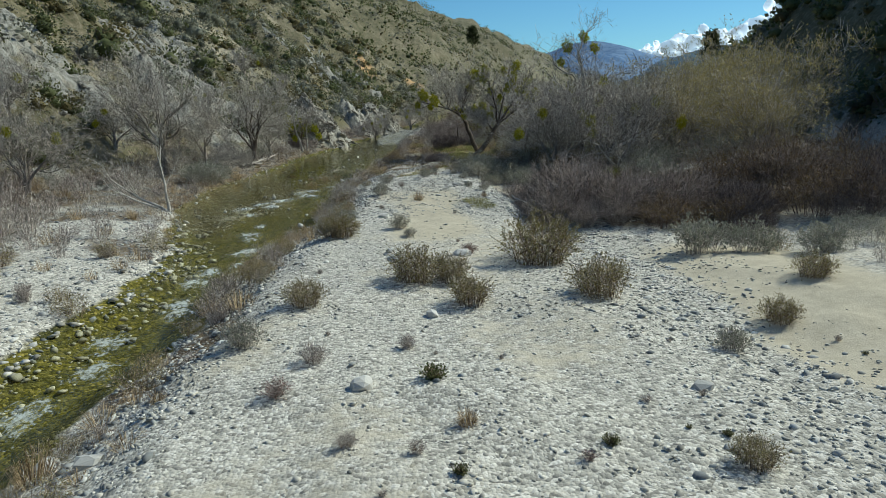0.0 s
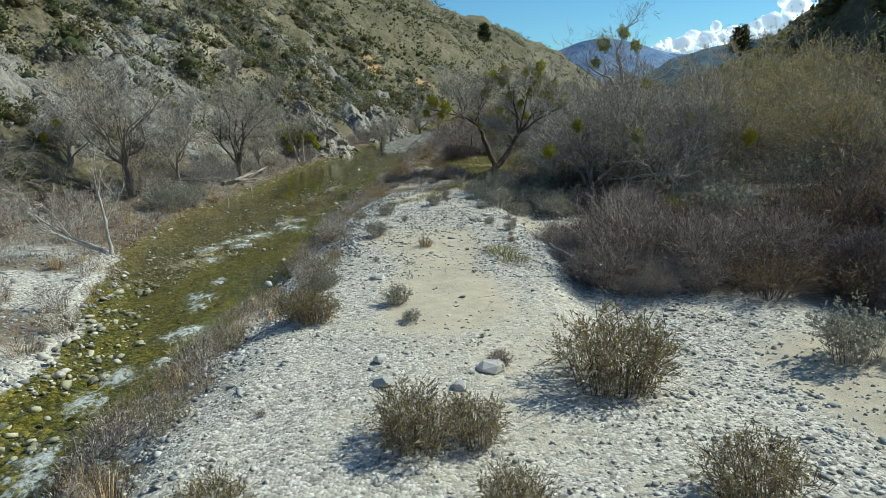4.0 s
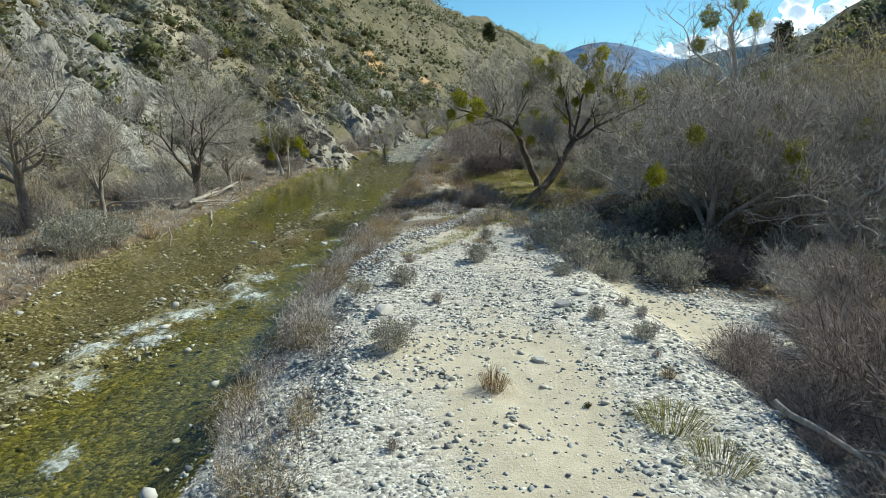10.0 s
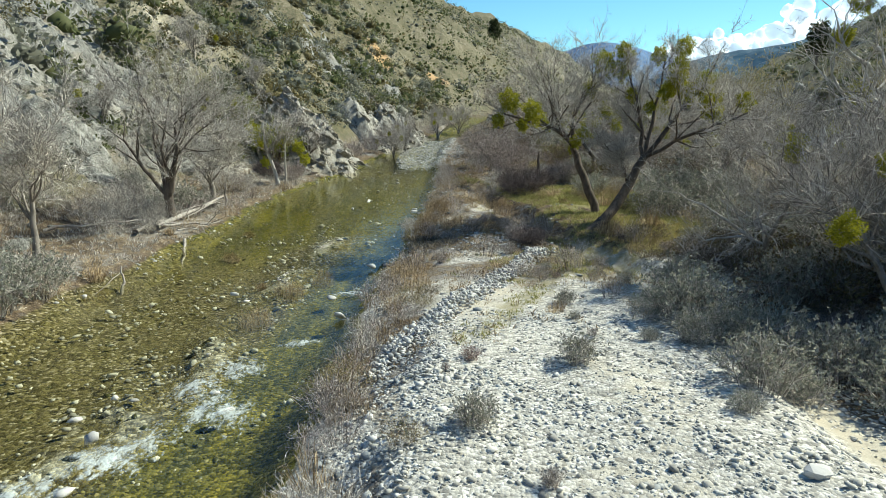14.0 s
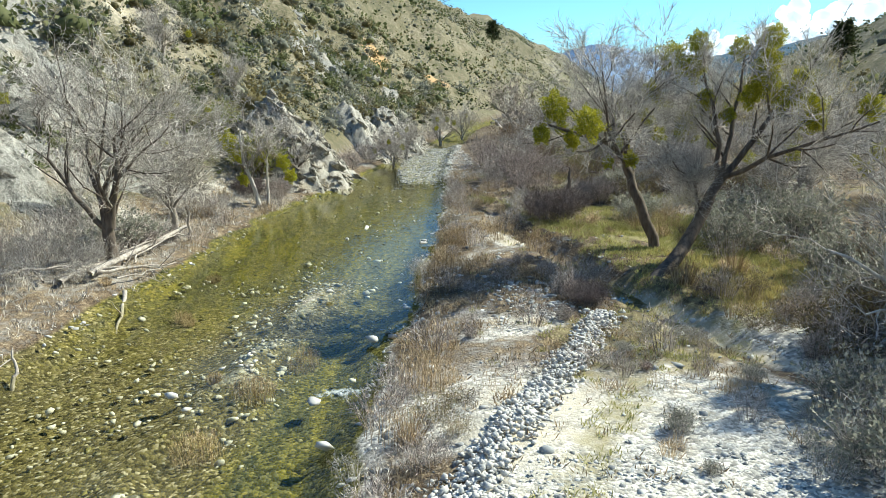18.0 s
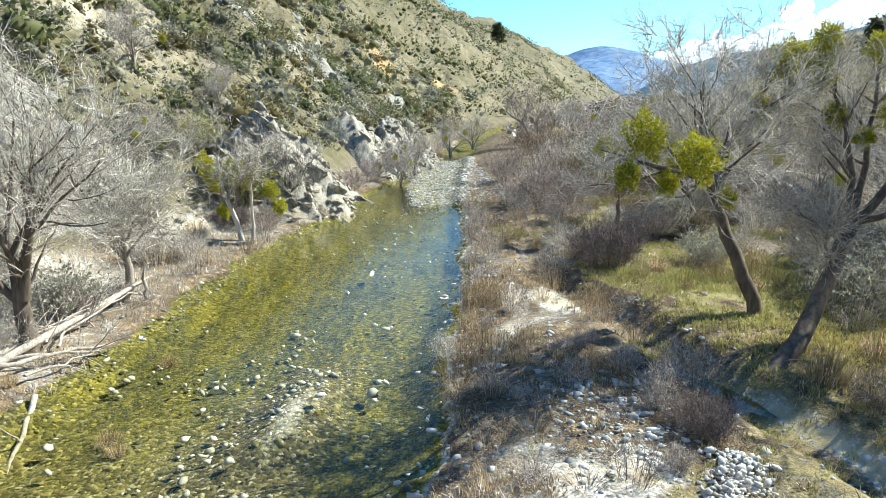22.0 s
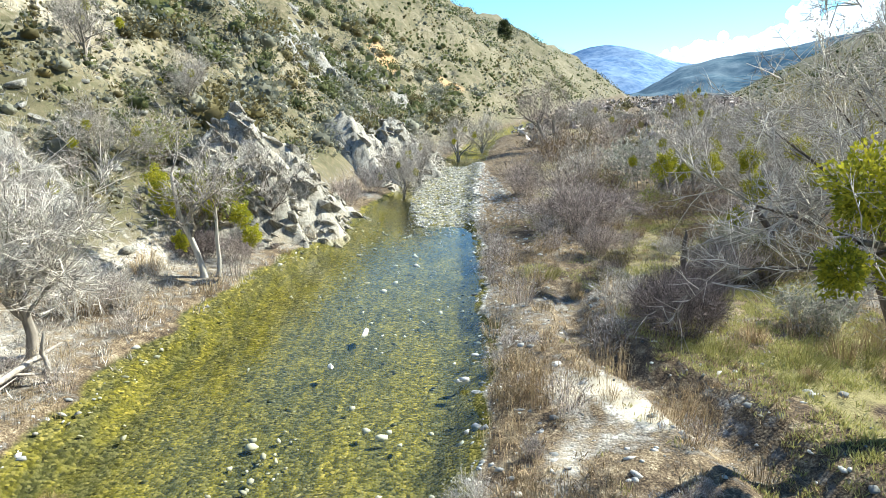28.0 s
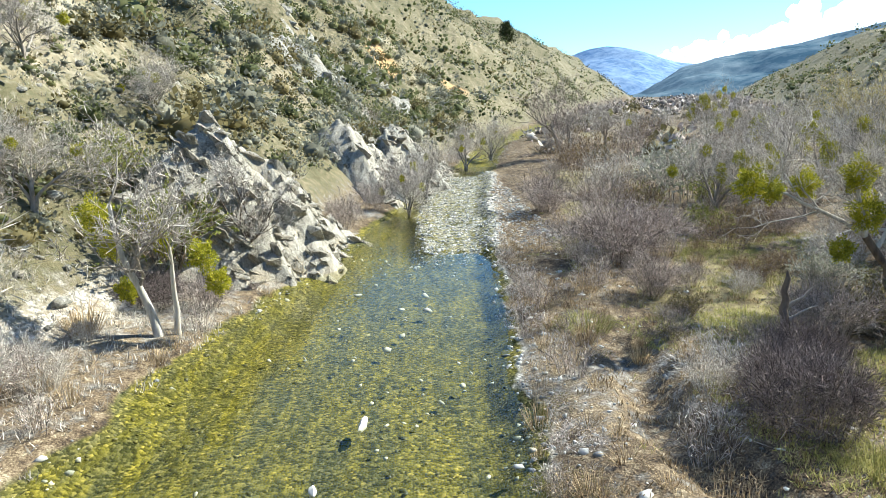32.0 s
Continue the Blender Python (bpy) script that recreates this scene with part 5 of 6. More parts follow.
def tree(label, seed, stems, levels=((5, 0.6, 42), (5, 0.55, 45), (3, 0.6, 45)), twigs=1100, tw=0.7, fine=3200, bark_mat=BARK_GREY, twig_mat=TWIG_GREY, limb_mat=None, leaf=0, leaf_mat=None, leaf_size=0.09, mist=0, mist_size=0.45, lift=0.06, wiggle=0.16, droop=0.25, spray=0.0085):
    """A tree at the origin: trunk, limbs, a crown of bare twigs, and leaves or mistletoe balls where it has them."""
    rng = np.random.default_rng(seed)
    br = skeleton(rng, stems, levels, wiggle, lift)
    root = new("tree")
    root["label"], root["category"] = label, "tree"
    trunk = [b for b in br if b[2] == 0]
    for i, b in enumerate(trunk):
        b[1][0] *= 1.35
        b[0][0][2] -= 0.35
    for b in trunk:
        solid("trunk", mesh_np("trunk", *tubes(b[0][None], b[1][None], 10), True), bark_mat, root)
    limbs = [b for b in br if b[2] in (1, 2)]
    for b in limbs:
        if b[2] == 1:
            near = [c for c in limbs if c[2] == 2 and np.linalg.norm(b[0] - c[0][0], axis=1).min() < 1e-6]
            solid("limb", mesh_np("limb", *tube_set([b, *near], 6), True), limb_mat or bark_mat, root)
    outer = [b for b in br if b[2] >= 2]
    P = np.array([np.stack([b[0][0], b[0][len(b[0]) // 2], b[0][-1]]) for b in outer])
    pieces = [tube_set([b for b in br if b[2] > 2], 3)] if any(b[2] > 2 for b in br) else []
    Q, R = sprigs(P, int(twigs * 0.8), tw, 0.009, rng, 0.65, droop, 3)
    pieces.append(tubes(Q, R))
    solid("twig", mesh_np("twig", *joined(pieces), True), twig_mat, root)["kind"] = "stuff"
    Q2, R2 = sprigs(Q, int(fine * 1.25), tw * 0.6, 0.0058, rng, 0.7, droop)
    if spray < 0.008:
        Q2, R2 = sprigs(Q, int(fine * 1.25), tw * 0.5, spray * 0.75, rng, 0.9, droop, 4)
        me = mesh_np("sprig", *tubes(Q2, R2), True)
    else:
        me = mesh_np("sprig", *leaves(Q2[:, 0], Q2[:, 1] - Q2[:, 0], np.linalg.norm(Q2[:, 1] - Q2[:, 0], axis=1), spray, rng))
    solid("sprig", me, twig_mat, root)["kind"] = "stuff"
    if leaf:
        i = rng.integers(0, len(Q2), leaf)
        f = rng.uniform(0.2, 1, leaf)[:, None]
        C = Q2[i, 0] * (1 - f) + Q2[i, -1] * f
        solid("foliage", mesh_np("foliage", *leaves(C, rng.normal(size=(leaf, 3)) + [0, 0, -0.3], leaf_size * rng.uniform(0.6, 1.3, leaf), leaf_size * 0.32, rng)), leaf_mat, root)["kind"] = "stuff"
    for i in range(mist):
        b = outer[int(rng.integers(0, len(outer)))]
        mistletoe(b[0][int(rng.integers(2, len(b[0])))], mist_size * rng.uniform(0.6, 1.3), rng, root)
    return root


def gap_to(o, c):
    co = np.empty(len(o.data.vertices) * 3, np.float32)
    o.data.vertices.foreach_get("co", co)
    return ((co.reshape(-1, 3) - np.array(c, np.float32)) ** 2).sum(1).min()


def mistletoe(c, size, rng, root):
    """A hanging ball of mistletoe: short forked stems dense with leaves."""
    n = int(700 + 3600 * size)
    d = unit(rng.normal(size=(n, 3))) * [1, 1, 1.15]
    lump = 0.75 + 0.35 * np.sin(d[:, 0] * 5 + c[0]) * np.sin(d[:, 2] * 4 + c[1])
    C = c + d * (rng.uniform(0.25, 1, n) ** 0.5 * lump)[:, None] * size - [0, 0, size * 0.35]
    near = [o for o in root.children if o.name.startswith("limb")]
    if near:
        root = min(near, key=lambda o: gap_to(o, c))
    part_ob = solid("mistletoe", mesh_np("mistletoe", *leaves(C, d + rng.normal(size=(n, 3)) * 0.7, 0.045 + size * 0.05, 0.010 + size * 0.012, rng)), LEAF_MIST, root, "yellow-green mistletoe clump")
    return part_ob


def stand(ob, x, y, turn=0.0, scale=1.0, sink=0.0):
    ob.matrix_basis = Matrix.LocRotScale((x, y, gz(x, y) - sink), Euler((0, 0, turn)), (scale,) * 3)
    return ob


# the leaning pair of trunks with mistletoe, beside the gut
PAIR_AT = np.array((6.7, 52.9, gz(6.7, 52.9)))
PAIR_TRUNKS = ((((6.72, 53.0, -0.2), (6.5, 53.15, 0.9), (6.1, 53.45, 1.95), (5.82, 53.7, 2.75), (5.7, 53.75, 3.35)), 0.19, 0.12, 0),
               (((4.75, 49.3, -0.3), (5.7, 50.35, 0.3), (6.7, 51.2, 1.0), (7.55, 51.85, 1.95), (8.14, 52.2, 2.85)), 0.23, 0.15, 0))
PAIR_BOUGHS = ((((5.7, 53.75, 3.3), (5.1, 52.8, 3.75), (4.3, 51.4, 4.1), (3.3, 50.2, 4.4), (2.2, 49.3, 4.65)), 0.10, 0.03, 1), (((5.7, 53.75, 3.3), (5.6, 53.5, 4.4), (5.9, 52.9, 5.4), (6.3, 52.4, 6.4)), 0.085, 0.025, 1),
               (((5.75, 53.7, 3.0), (4.7, 52.6, 4.3), (4.3, 51.6, 5.3), (4.0, 51.0, 6.0)), 0.06, 0.02, 1),
               (((8.14, 52.2, 2.8), (8.0, 52.2, 3.9), (7.7, 52.3, 5.1), (7.5, 52.5, 6.3)), 0.09, 0.025, 1), (((8.14, 52.2, 2.8), (8.7, 52.1, 3.7), (9.5, 52.0, 4.7), (10.2, 52.0, 5.5), (10.6, 52.0, 6.4)), 0.11, 0.03, 1),
               (((8.2, 52.2, 2.9), (9.0, 51.2, 3.6), (9.8, 49.8, 4.2), (10.5, 48.8, 4.7)), 0.085, 0.025, 1), (((8.14, 52.2, 2.8), (8.5, 52.6, 4.2), (8.9, 53.2, 5.5), (9.2, 53.4, 6.8)), 0.085, 0.025, 1),
               (((7.4, 51.8, 1.75), (7.2, 51.6, 2.4), (6.9, 51.5, 3.0), (6.3, 51.4, 3.5)), 0.045, 0.015, 1))
PAIR_MISTLETOE = ((2.42, 49.6, 5.2, 0.5), (3.15, 49.1, 4.85, 0.5), (2.0, 49.2, 4.5, 0.28), (2.9, 49.7, 4.3, 0.26), (6.39, 52.2, 6.6, 0.6), (7.0, 52.2, 6.3, 0.45), (6.0, 52.6, 5.6, 0.35), (9.2, 52.0, 6.0, 0.55), (10.3, 51.4, 5.1, 0.6), (9.8, 52.0, 5.5, 0.55), (9.6, 52.6, 7.2, 0.5), (8.7, 52.8, 6.9, 0.4),
                  (5.6, 53.0, 3.5, 0.3), (10.4, 49.0, 5.2, 0.4), (7.6, 52.4, 5.4, 0.35), (8.3, 52.4, 4.9, 0.3), (7.2, 52.3, 7.0, 0.45), (9.3, 52.2, 6.5, 0.5), (10.3, 52.0, 5.9, 0.5), (8.9, 52.3, 5.5, 0.42), (10.6, 51.6, 4.7, 0.38))
pair = tree("leaning two-trunked dark cottonwood hung with mistletoe", 21,
            [([tuple(np.array(p) - PAIR_AT) for p in pts], *rest) for pts, *rest in PAIR_TRUNKS + PAIR_BOUGHS],
            levels=((4, 0.55, 45), (7, 0.38, 55), (5, 0.6, 45)), twigs=4200, tw=0.55, fine=17000, spray=0.0065, bark_mat=BARK_DARK, limb_mat=BARK_DARK, twig_mat=TWIG_PALE, lift=0.03, wiggle=0.15)
stand(pair, 6.7, 52.9)
prng = np.random.default_rng(5)
for x, y, z, s in PAIR_MISTLETOE:
    mistletoe(np.array((x, y, z)) - PAIR_AT, s * 0.9, prng, pair)

stand(tree("grey bare cottonwood on the bank, forked low", 31, [((0, 0, 0), (-0.04, 0, 1), 3.0, 0.22), ((0, 0, 1.6), (0.55, 0.1, 0.9), 2.4, 0.12)], levels=((6, 0.75, 50), (5, 0.6, 48), (3, 0.6, 45)), twigs=1100, fine=3400, bark_mat=BARK_DARK, limb_mat=BARK_DARK, twig_mat=TWIG_PALE, spray=0.0075), -10.36, 52.5)
bleached = stand(tree("tall bare cottonwood with a bleached limb", 33, [((0, 0, 0), (-0.1, 0, 1), 4.0, 0.28), ((0, 0, 2.2), (-0.6, 0, 0.8), 3.8, 0.14)], levels=((7, 0.75, 52), (5, 0.6, 48), (3, 0.6, 45)), twigs=1600, tw=0.9, fine=5200, limb_mat=BARK_GREY), -14.6, 45.2, 0.3, 0.85)
[c for c in bleached.children if c.name.startswith("trunk")][1].data.materials[0] = BARK_WHITE
stand(tree("slender bare grey tree on the bank", 35, [((0, 0, 0), (0.03, 0, 1), 2.4, 0.12)], levels=((6, 0.7, 40), (4, 0.6, 45), (2, 0.6, 45)), twigs=1100, tw=0.6, fine=4200, twig_mat=TWIG_PALE), -12.3, 46.4)
stand(tree("slender bare grey tree behind the log", 37, [((0, 0, 0), (-0.06, 0, 1), 2.2, 0.14)], levels=((6, 0.75, 42), (4, 0.6, 45), (2, 0.6, 45)), twigs=1200, tw=0.6, fine=4200, twig_mat=TWIG_PALE), -10.3, 57.8)
stand(tree("white-barked young sycamore leaning over the gravel", 39, [((0, 0, 0), (-0.05, 0, 1), 2.6, 0.075), ((0, 0, 0.1), (-0.95, -0.3, 0.55), 2.8, 0.07), ((0.1, 0, 0), (-0.9, 0.2, 0.12), 2.6, 0.08)], levels=((4, 0.5, 40), (3, 0.5, 40)), twigs=130, tw=0.45, fine=260, bark_mat=BARK_WHITE, twig_mat=TWIG_PALE), -10.2, 32.4)
mt = stand(tree("pale-trunked tree hung with yellow mistletoe", 41, [((0, 0, 0), (-0.22, 0, 1), 3.6, 0.11), ((0.3, 0.2, 0), (0.1, 0, 1), 2.4, 0.08)], levels=((5, 0.45, 45), (4, 0.55, 45), (2, 0.6, 45)), twigs=520, tw=0.45, fine=1300, bark_mat=BARK_WHITE, limb_mat=BARK_GREY, twig_mat=TWIG_GREY), -8.5, 64.4)
for x, y, z, s in ((-1.3, 0.1, 3.2, 0.5), (-1.0, 0, 2.5, 0.4), (0.0, 0, 3.0, 0.28), (1.2, 0, 2.2, 0.42), (1.5, 0.1, 1.5, 0.36), (-0.7, 0, 1.3, 0.3), (0.2, 0.1, 2.4, 0.25)):
    mistletoe(np.array((x, y, z)), s, prng, mt)
stand(tree("dark bare tree leaning from the rock rib", 43, [((0, 0, 0), (0.22, 0, 1), 2.0, 0.12)], levels=((5, 0.7, 45), (4, 0.6, 45), (2, 0.6, 45)), twigs=450, tw=0.5, fine=1100, bark_mat=BARK_DARK), -7.8, 70.0)
FLAT_AT = np.array((9.7, 63.4, gz(9.7, 63.4)))
FLAT_STEMS = ((((9.75, 63.4, -0.1), (9.5, 63.4, 1.0), (9.1, 63.45, 1.9), (8.6, 63.5, 2.6)), 0.13, 0.085, 0), (((8.6, 63.5, 2.6), (8.4, 63.5, 3.3), (8.3, 63.5, 4.2)), 0.06, 0.02, 1),
              (((8.65, 63.5, 2.55), (7.9, 64.3, 3.1), (7.1, 64.4, 3.5), (5.7, 63.6, 3.9)), 0.06, 0.02, 1), (((8.9, 63.45, 2.3), (9.6, 63.8, 3.5), (10.4, 64.0, 4.4)), 0.06, 0.02, 1))
flat_tree = stand(tree("grey tree with pale crooked limbs and thick mistletoe", 49, [([tuple(np.array(p) - FLAT_AT) for p in pts], *rest) for pts, *rest in FLAT_STEMS], levels=((4, 0.5, 45), (5, 0.45, 55), (4, 0.6, 45)), twigs=500, tw=0.5, fine=1800, bark_mat=BARK_DARK, limb_mat=BARK_WHITE, twig_mat=TWIG_GREY, spray=0.0075), 9.7, 63.4)
for x, y, z, s in ((8.6, 63.5, 3.3, 0.5), (8.3, 63.5, 4.2, 0.45), (7.6, 64.5, 3.9, 0.4), (5.7, 63.5, 4.1, 0.42), (6.4, 63.8, 3.8, 0.3), (9.9, 63.8, 4.5, 0.42), (8.0, 63.4, 2.4, 0.32), (10.5, 63.8, 3.7, 0.4)):
    mistletoe(np.array((x, y, z)) - FLAT_AT, s, prng, flat_tree)
syc = stand(tree("tall half-dead white sycamore with a few hanging clumps", 45, [((0, 0, 0), (-0.05, 0, 1), 7.2, 0.19), ((-0.1, 0, 2.1), (-1.0, 0.0, 0.08), 5.0, 0.09, 1), ((-0.2, 0, 3.6), (-0.9, 0.1, 0.35), 3.0, 0.075, 1), ((-0.2, 0, 4.4), (0.95, 0.1, 0.3), 4.0, 0.085, 1), ((-0.2, 0, 3.0), (0.9, -0.3, -0.1), 3.2, 0.07, 1), ((-0.3, 0, 5.4), (-0.7, 0.1, 0.5), 2.6, 0.07, 1)],
                  levels=((6, 0.36, 48), (6, 0.5, 48), (3, 0.6, 45)), twigs=700, tw=0.6, fine=1500, bark_mat=BARK_WHITE, limb_mat=BARK_WHITE, twig_mat=TWIG_GREY, lift=0.0, wiggle=0.24), 12.7, 45.6)
for x, y, z, s in ((-0.9, 0, 7.6, 0.45), (0.2, 0, 8.2, 0.4), (-1.3, 0, 6.6, 0.32), (0.9, 0, 7.5, 0.36), (-0.6, 0, 5.0, 0.4), (1.6, 0.1, 5.4, 0.34)):
    mistletoe(np.array((x, y, z)), s, prng, syc)
stand(tree("dark spreading bare tree on the flat", 47, [((0, 0, 0), (-0.1, 0, 1), 3.0, 0.22), ((0.2, 0, 0), (0.6, 0.1, 0.9), 2.6, 0.15)], levels=((6, 0.8, 50), (5, 0.6, 48), (3, 0.6, 45)), twigs=1200, tw=0.8, fine=3600, twig_mat=TWIG_PURPLE), 10.2, 104.4)

# bare crowns with yellow leaf along the right flats, and the wood at the bend: two trees, copied
snag = tree("leaning pale-limbed sycamore with dead boughs", 61, [((0, 0, 0), (0.25, 0, 1), 3.2, 0.13), ((0.1, 0, 0.8), (-0.9, -0.2, 0.45), 3.4, 0.075, 1), ((0.3, 0, 1.6), (-0.8, 0.4, 0.3), 3.0, 0.065, 1), ((0.4, 0, 2.0), (0.8, -0.3, 0.4), 3.0, 0.065, 1)], levels=((6, 0.6, 55), (5, 0.55, 50), (2, 0.6, 45)), twigs=600, tw=0.7, fine=1600, limb_mat=BARK_WHITE, bark_mat=BARK_GREY, lift=-0.02, wiggle=0.17)
grey = tree("grey bare cottonwood in the wood on the flat", 51, [((0, 0, 0), (0.05, 0, 1), 2.1, 0.17), ((0.1, 0, 0.4), (0.6, 0.2, 0.8), 2.6, 0.11), ((0, 0, 0.5), (-0.6, -0.2, 0.8), 2.4, 0.10)], levels=((6, 0.85, 55), (5, 0.6, 50), (2, 0.6, 45)), twigs=1000, tw=0.85, fine=3000, mist=3, mist_size=0.4)
gold = tree("cottonwood on the flat with thin yellow leaf", 53, [((0, 0, 0), (-0.05, 0, 1), 2.0, 0.16), ((0, 0, 0.4), (-0.65, 0.2, 0.8), 2.4, 0.10), ((0.1, 0.1, 0.3), (0.65, -0.2, 0.8), 2.4, 0.10)], levels=((6, 0.8, 55), (5, 0.6, 50), (2, 0.6, 45)), twigs=900, tw=0.8, fine=3000, leaf=9000, leaf_size=0.085, leaf_mat=LEAF_YELLOW, twig_mat=TWIG_GREY)
MISTY = ((14.5, 70.5, 0.85), (12.0, 76.0, 0.7), (17.0, 79.0, 0.85), (16.5, 56.0, 0.75), (20.0, 92.0, 0.9), (24.0, 108.0, 1.0))
GREYS = ((9.6, 39.6, 0.95), (11.0, 42.6, 1.0), (11.6, 40.4, 0.9), (13.4, 41.6, 0.95), (15.6, 40.0, 1.0), (-12.6, 67.0, 0.55), (-15.0, 72.0, 0.6), (-12.0, 75.0, 0.5), (14.0, 58.0, 0.95), (19.0, 66.0, 1.0), (14.5, 72.0, 0.9), (24.0, 60.0, 1.1), (11.5, 78.0, 0.8), (18.0, 84.0, 0.9), (-2.5, 83.0, 0.55), (-1.5, 88.0, 0.6), (2.0, 104.0, 0.7), (5.0, 112.0, 0.8), (22.0, 98.0, 0.9), (17.0, 116.0, 0.9), (30.0, 80.0, 1.0), (-13.0, 62.0, 0.6), (-17.5, 45.0, 0.7), (-19.0, 37.0, 0.8), (-15.5, 59.0, 0.6), (-22.0, 42.0, 0.8), (-24.0, 30.0, 0.9), (22.0, 39.0, 0.9), (16.0, 66.0, 0.8))
GOLDS = ((24.5, 57.0, 1.25), (17.5, 41.0, 0.85), (20.5, 45.0, 0.95), (25.0, 43.0, 1.0), (18.8, 34.1, 0.75), (26.5, 50.5, 1.0), (29.0, 59.0, 1.1), (23.0, 74.0, 0.9), (33.0, 60.0, 1.0), (27.0, 90.0, 1.0))
trng = np.random.default_rng(13)
misty = tree("grey tree with pale limbs, hung with yellow-green mistletoe", 57, [((0, 0, 0), (0.05, 0, 1), 3.2, 0.16), ((0, 0, 1.2), (-0.7, 0.1, 0.7), 3.0, 0.09, 1)], levels=((6, 0.65, 50), (5, 0.6, 48), (2, 0.6, 45)), twigs=600, tw=0.7, fine=1500, limb_mat=BARK_WHITE, mist=11, mist_size=0.42)
SNAGS = ((8.7, 43.7, 0.75), (11.0, 41.0, 0.9), (12.6, 37.4, 0.95), (15.0, 43.0, 1.1), (17.5, 48.5, 1.15), (13.5, 51.5, 0.9), (12.2, 67.5, 0.9), (16.5, 61.0, 1.0), (14.6, 76.0, 0.9))
for base, rows in ((snag, SNAGS), (grey, GREYS), (gold, GOLDS), (misty, MISTY)):
    for n, (x, y, s) in enumerate(rows):
        m = Matrix.LocRotScale((x, y, gz(x, y)), Euler((0, 0, trng.uniform(0, 6.28))), (s, s, s * trng.uniform(0.9, 1.15)))
        if n:
            copy_thing(base, m)
        else:
            base.matrix_basis = m


def pine(x, y, tall, seed):
    """A ragged hill pine: bare lower trunk, tiers of drooping boughs."""
    rng = np.random.default_rng(seed)
    root = new("pine_tree")
    tagged(root, "dark ragged pine standing on the skyline", "tree", "pines on the ridges")
    t = np.linspace(0, 1, 7)
    solid("trunk", mesh_np("trunk", *tubes(np.stack([0.1 * np.sin(t * 3), t * 0, t * tall], 1)[None], (0.035 * tall * (1 - 0.85 * t))[None], 7), True), BARK_DARK, root)
    n = 60
    h = rng.uniform(0.3, 1.0, n)
    a = rng.uniform(0, 6.28, n)
    r = tall * 0.34 * (1.12 - h) * rng.uniform(0.6, 1.2, n) + 0.1 * tall
    s = np.linspace(0, 1, 4)
    P = np.stack([np.cos(a)[:, None] * r[:, None] * s, np.sin(a)[:, None] * r[:, None] * s, (h * tall)[:, None] + r[:, None] * (0.25 * s - 0.1 * s ** 2)], -1)
    solid("bough", mesh_np("bough", *tubes(P, np.repeat((0.008 * tall * (1 - 0.7 * s))[None], n, 0)), True), BARK_DARK, root)["kind"] = "stuff"
    k = 2600
    i, f = rng.integers(0, n, k), rng.uniform(0.3, 1, k)[:, None]
    C = P[i, 0] * (1 - f) + P[i, -1] * f + rng.normal(size=(k, 3)) * 0.035 * tall
    solid("needles", mesh_np("needles", *leaves(C, rng.normal(size=(k, 3)), 0.07 * tall, 0.016 * tall, rng)), LEAF_DARK, root)["kind"] = "stuff"
    return stand(root, x, y)


pine(35.7, 333, 11, 1)
pine(56, 121.5, 6.2, 2)

# ---------------------------------------------------------------- brush on the hillsides


def brush(name, n, box, keep, sizes, seed, label, count=46, split=(0.6, 0.82)):
    """Scattered hill shrubs: lumpy crowns of many small leaves."""
    rng = np.random.default_rng(seed)
    x, y = rng.uniform(box[0], box[1], n), rng.uniform(box[2], box[3], n)
    ok = keep(x, y) & (fbm(x * 0.06, y * 0.06, 3, seed) + rng.uniform(-0.45, 0.45, n) > 0.45)
    x, y = x[ok], y[ok]
    n = len(x)
    z = ground(x, y)[0]
    s = rng.uniform(*sizes, n) * (0.7 + 0.6 * rng.uniform(size=n) ** 3)
    d = unit(rng.normal(size=(n, count, 3)) + [0, 0, 0.35])
    ph = rng.uniform(0, 6.28, (n, 1))

    def lump(v):
        return 0.82 + 0.26 * np.sin(v[:, :, 0] * 4 + ph) * np.cos(v[:, :, 1] * 4 + ph)

    C = np.stack([x, y, z + s * 0.2], 1)[:, None] + d * (s[:, None] * lump(d) * rng.uniform(0.5, 1.08, (n, count)) ** 0.8)[:, :, None] * [1, 1, 0.75]
    size = np.repeat(s, count)
    pieces = leaves(C.reshape(-1, 3), d.reshape(-1, 3) + rng.normal(size=(n * count, 3)) * 0.6, size * (0.34 if count < 40 else 0.19), size * (0.13 if count < 40 else 0.055), rng)
    core = np.repeat(ICO_V[None], n, 0)
    core = np.stack([x, y, z + s * 0.2], 1)[:, None] + core * (s[:, None] * lump(core) * (0.6 if count > 20 else 0.3))[:, :, None] * [1, 1, 0.75]
    V = np.concatenate([pieces[0], core.reshape(-1, 3)])
    F = ICO_F[None] + (np.arange(n) * len(ICO_V))[:, None, None] + len(pieces[0])
    me = mesh_np(name, V, [pieces[1], F.reshape(-1, 3)])
    for mat in (LEAF_HILL, LEAF_GREYBRUSH, LEAF_BROWNBRUSH):
        me.materials.append(mat)
    pick = np.searchsorted(split, rng.uniform(size=n)).astype(np.int32)
    me.polygons.foreach_set("material_index", np.concatenate([np.repeat(pick, count), np.repeat(pick, len(ICO_F))]))
    return tagged(solid(name, me, LEAF_HILL), label, "brush", kind="stuff")


def on_left(x, y):
    return x < line(LEFT_TOE, y) - 2


def on_right(x, y):
    return x > line(RIGHT_TOE, y) + 1


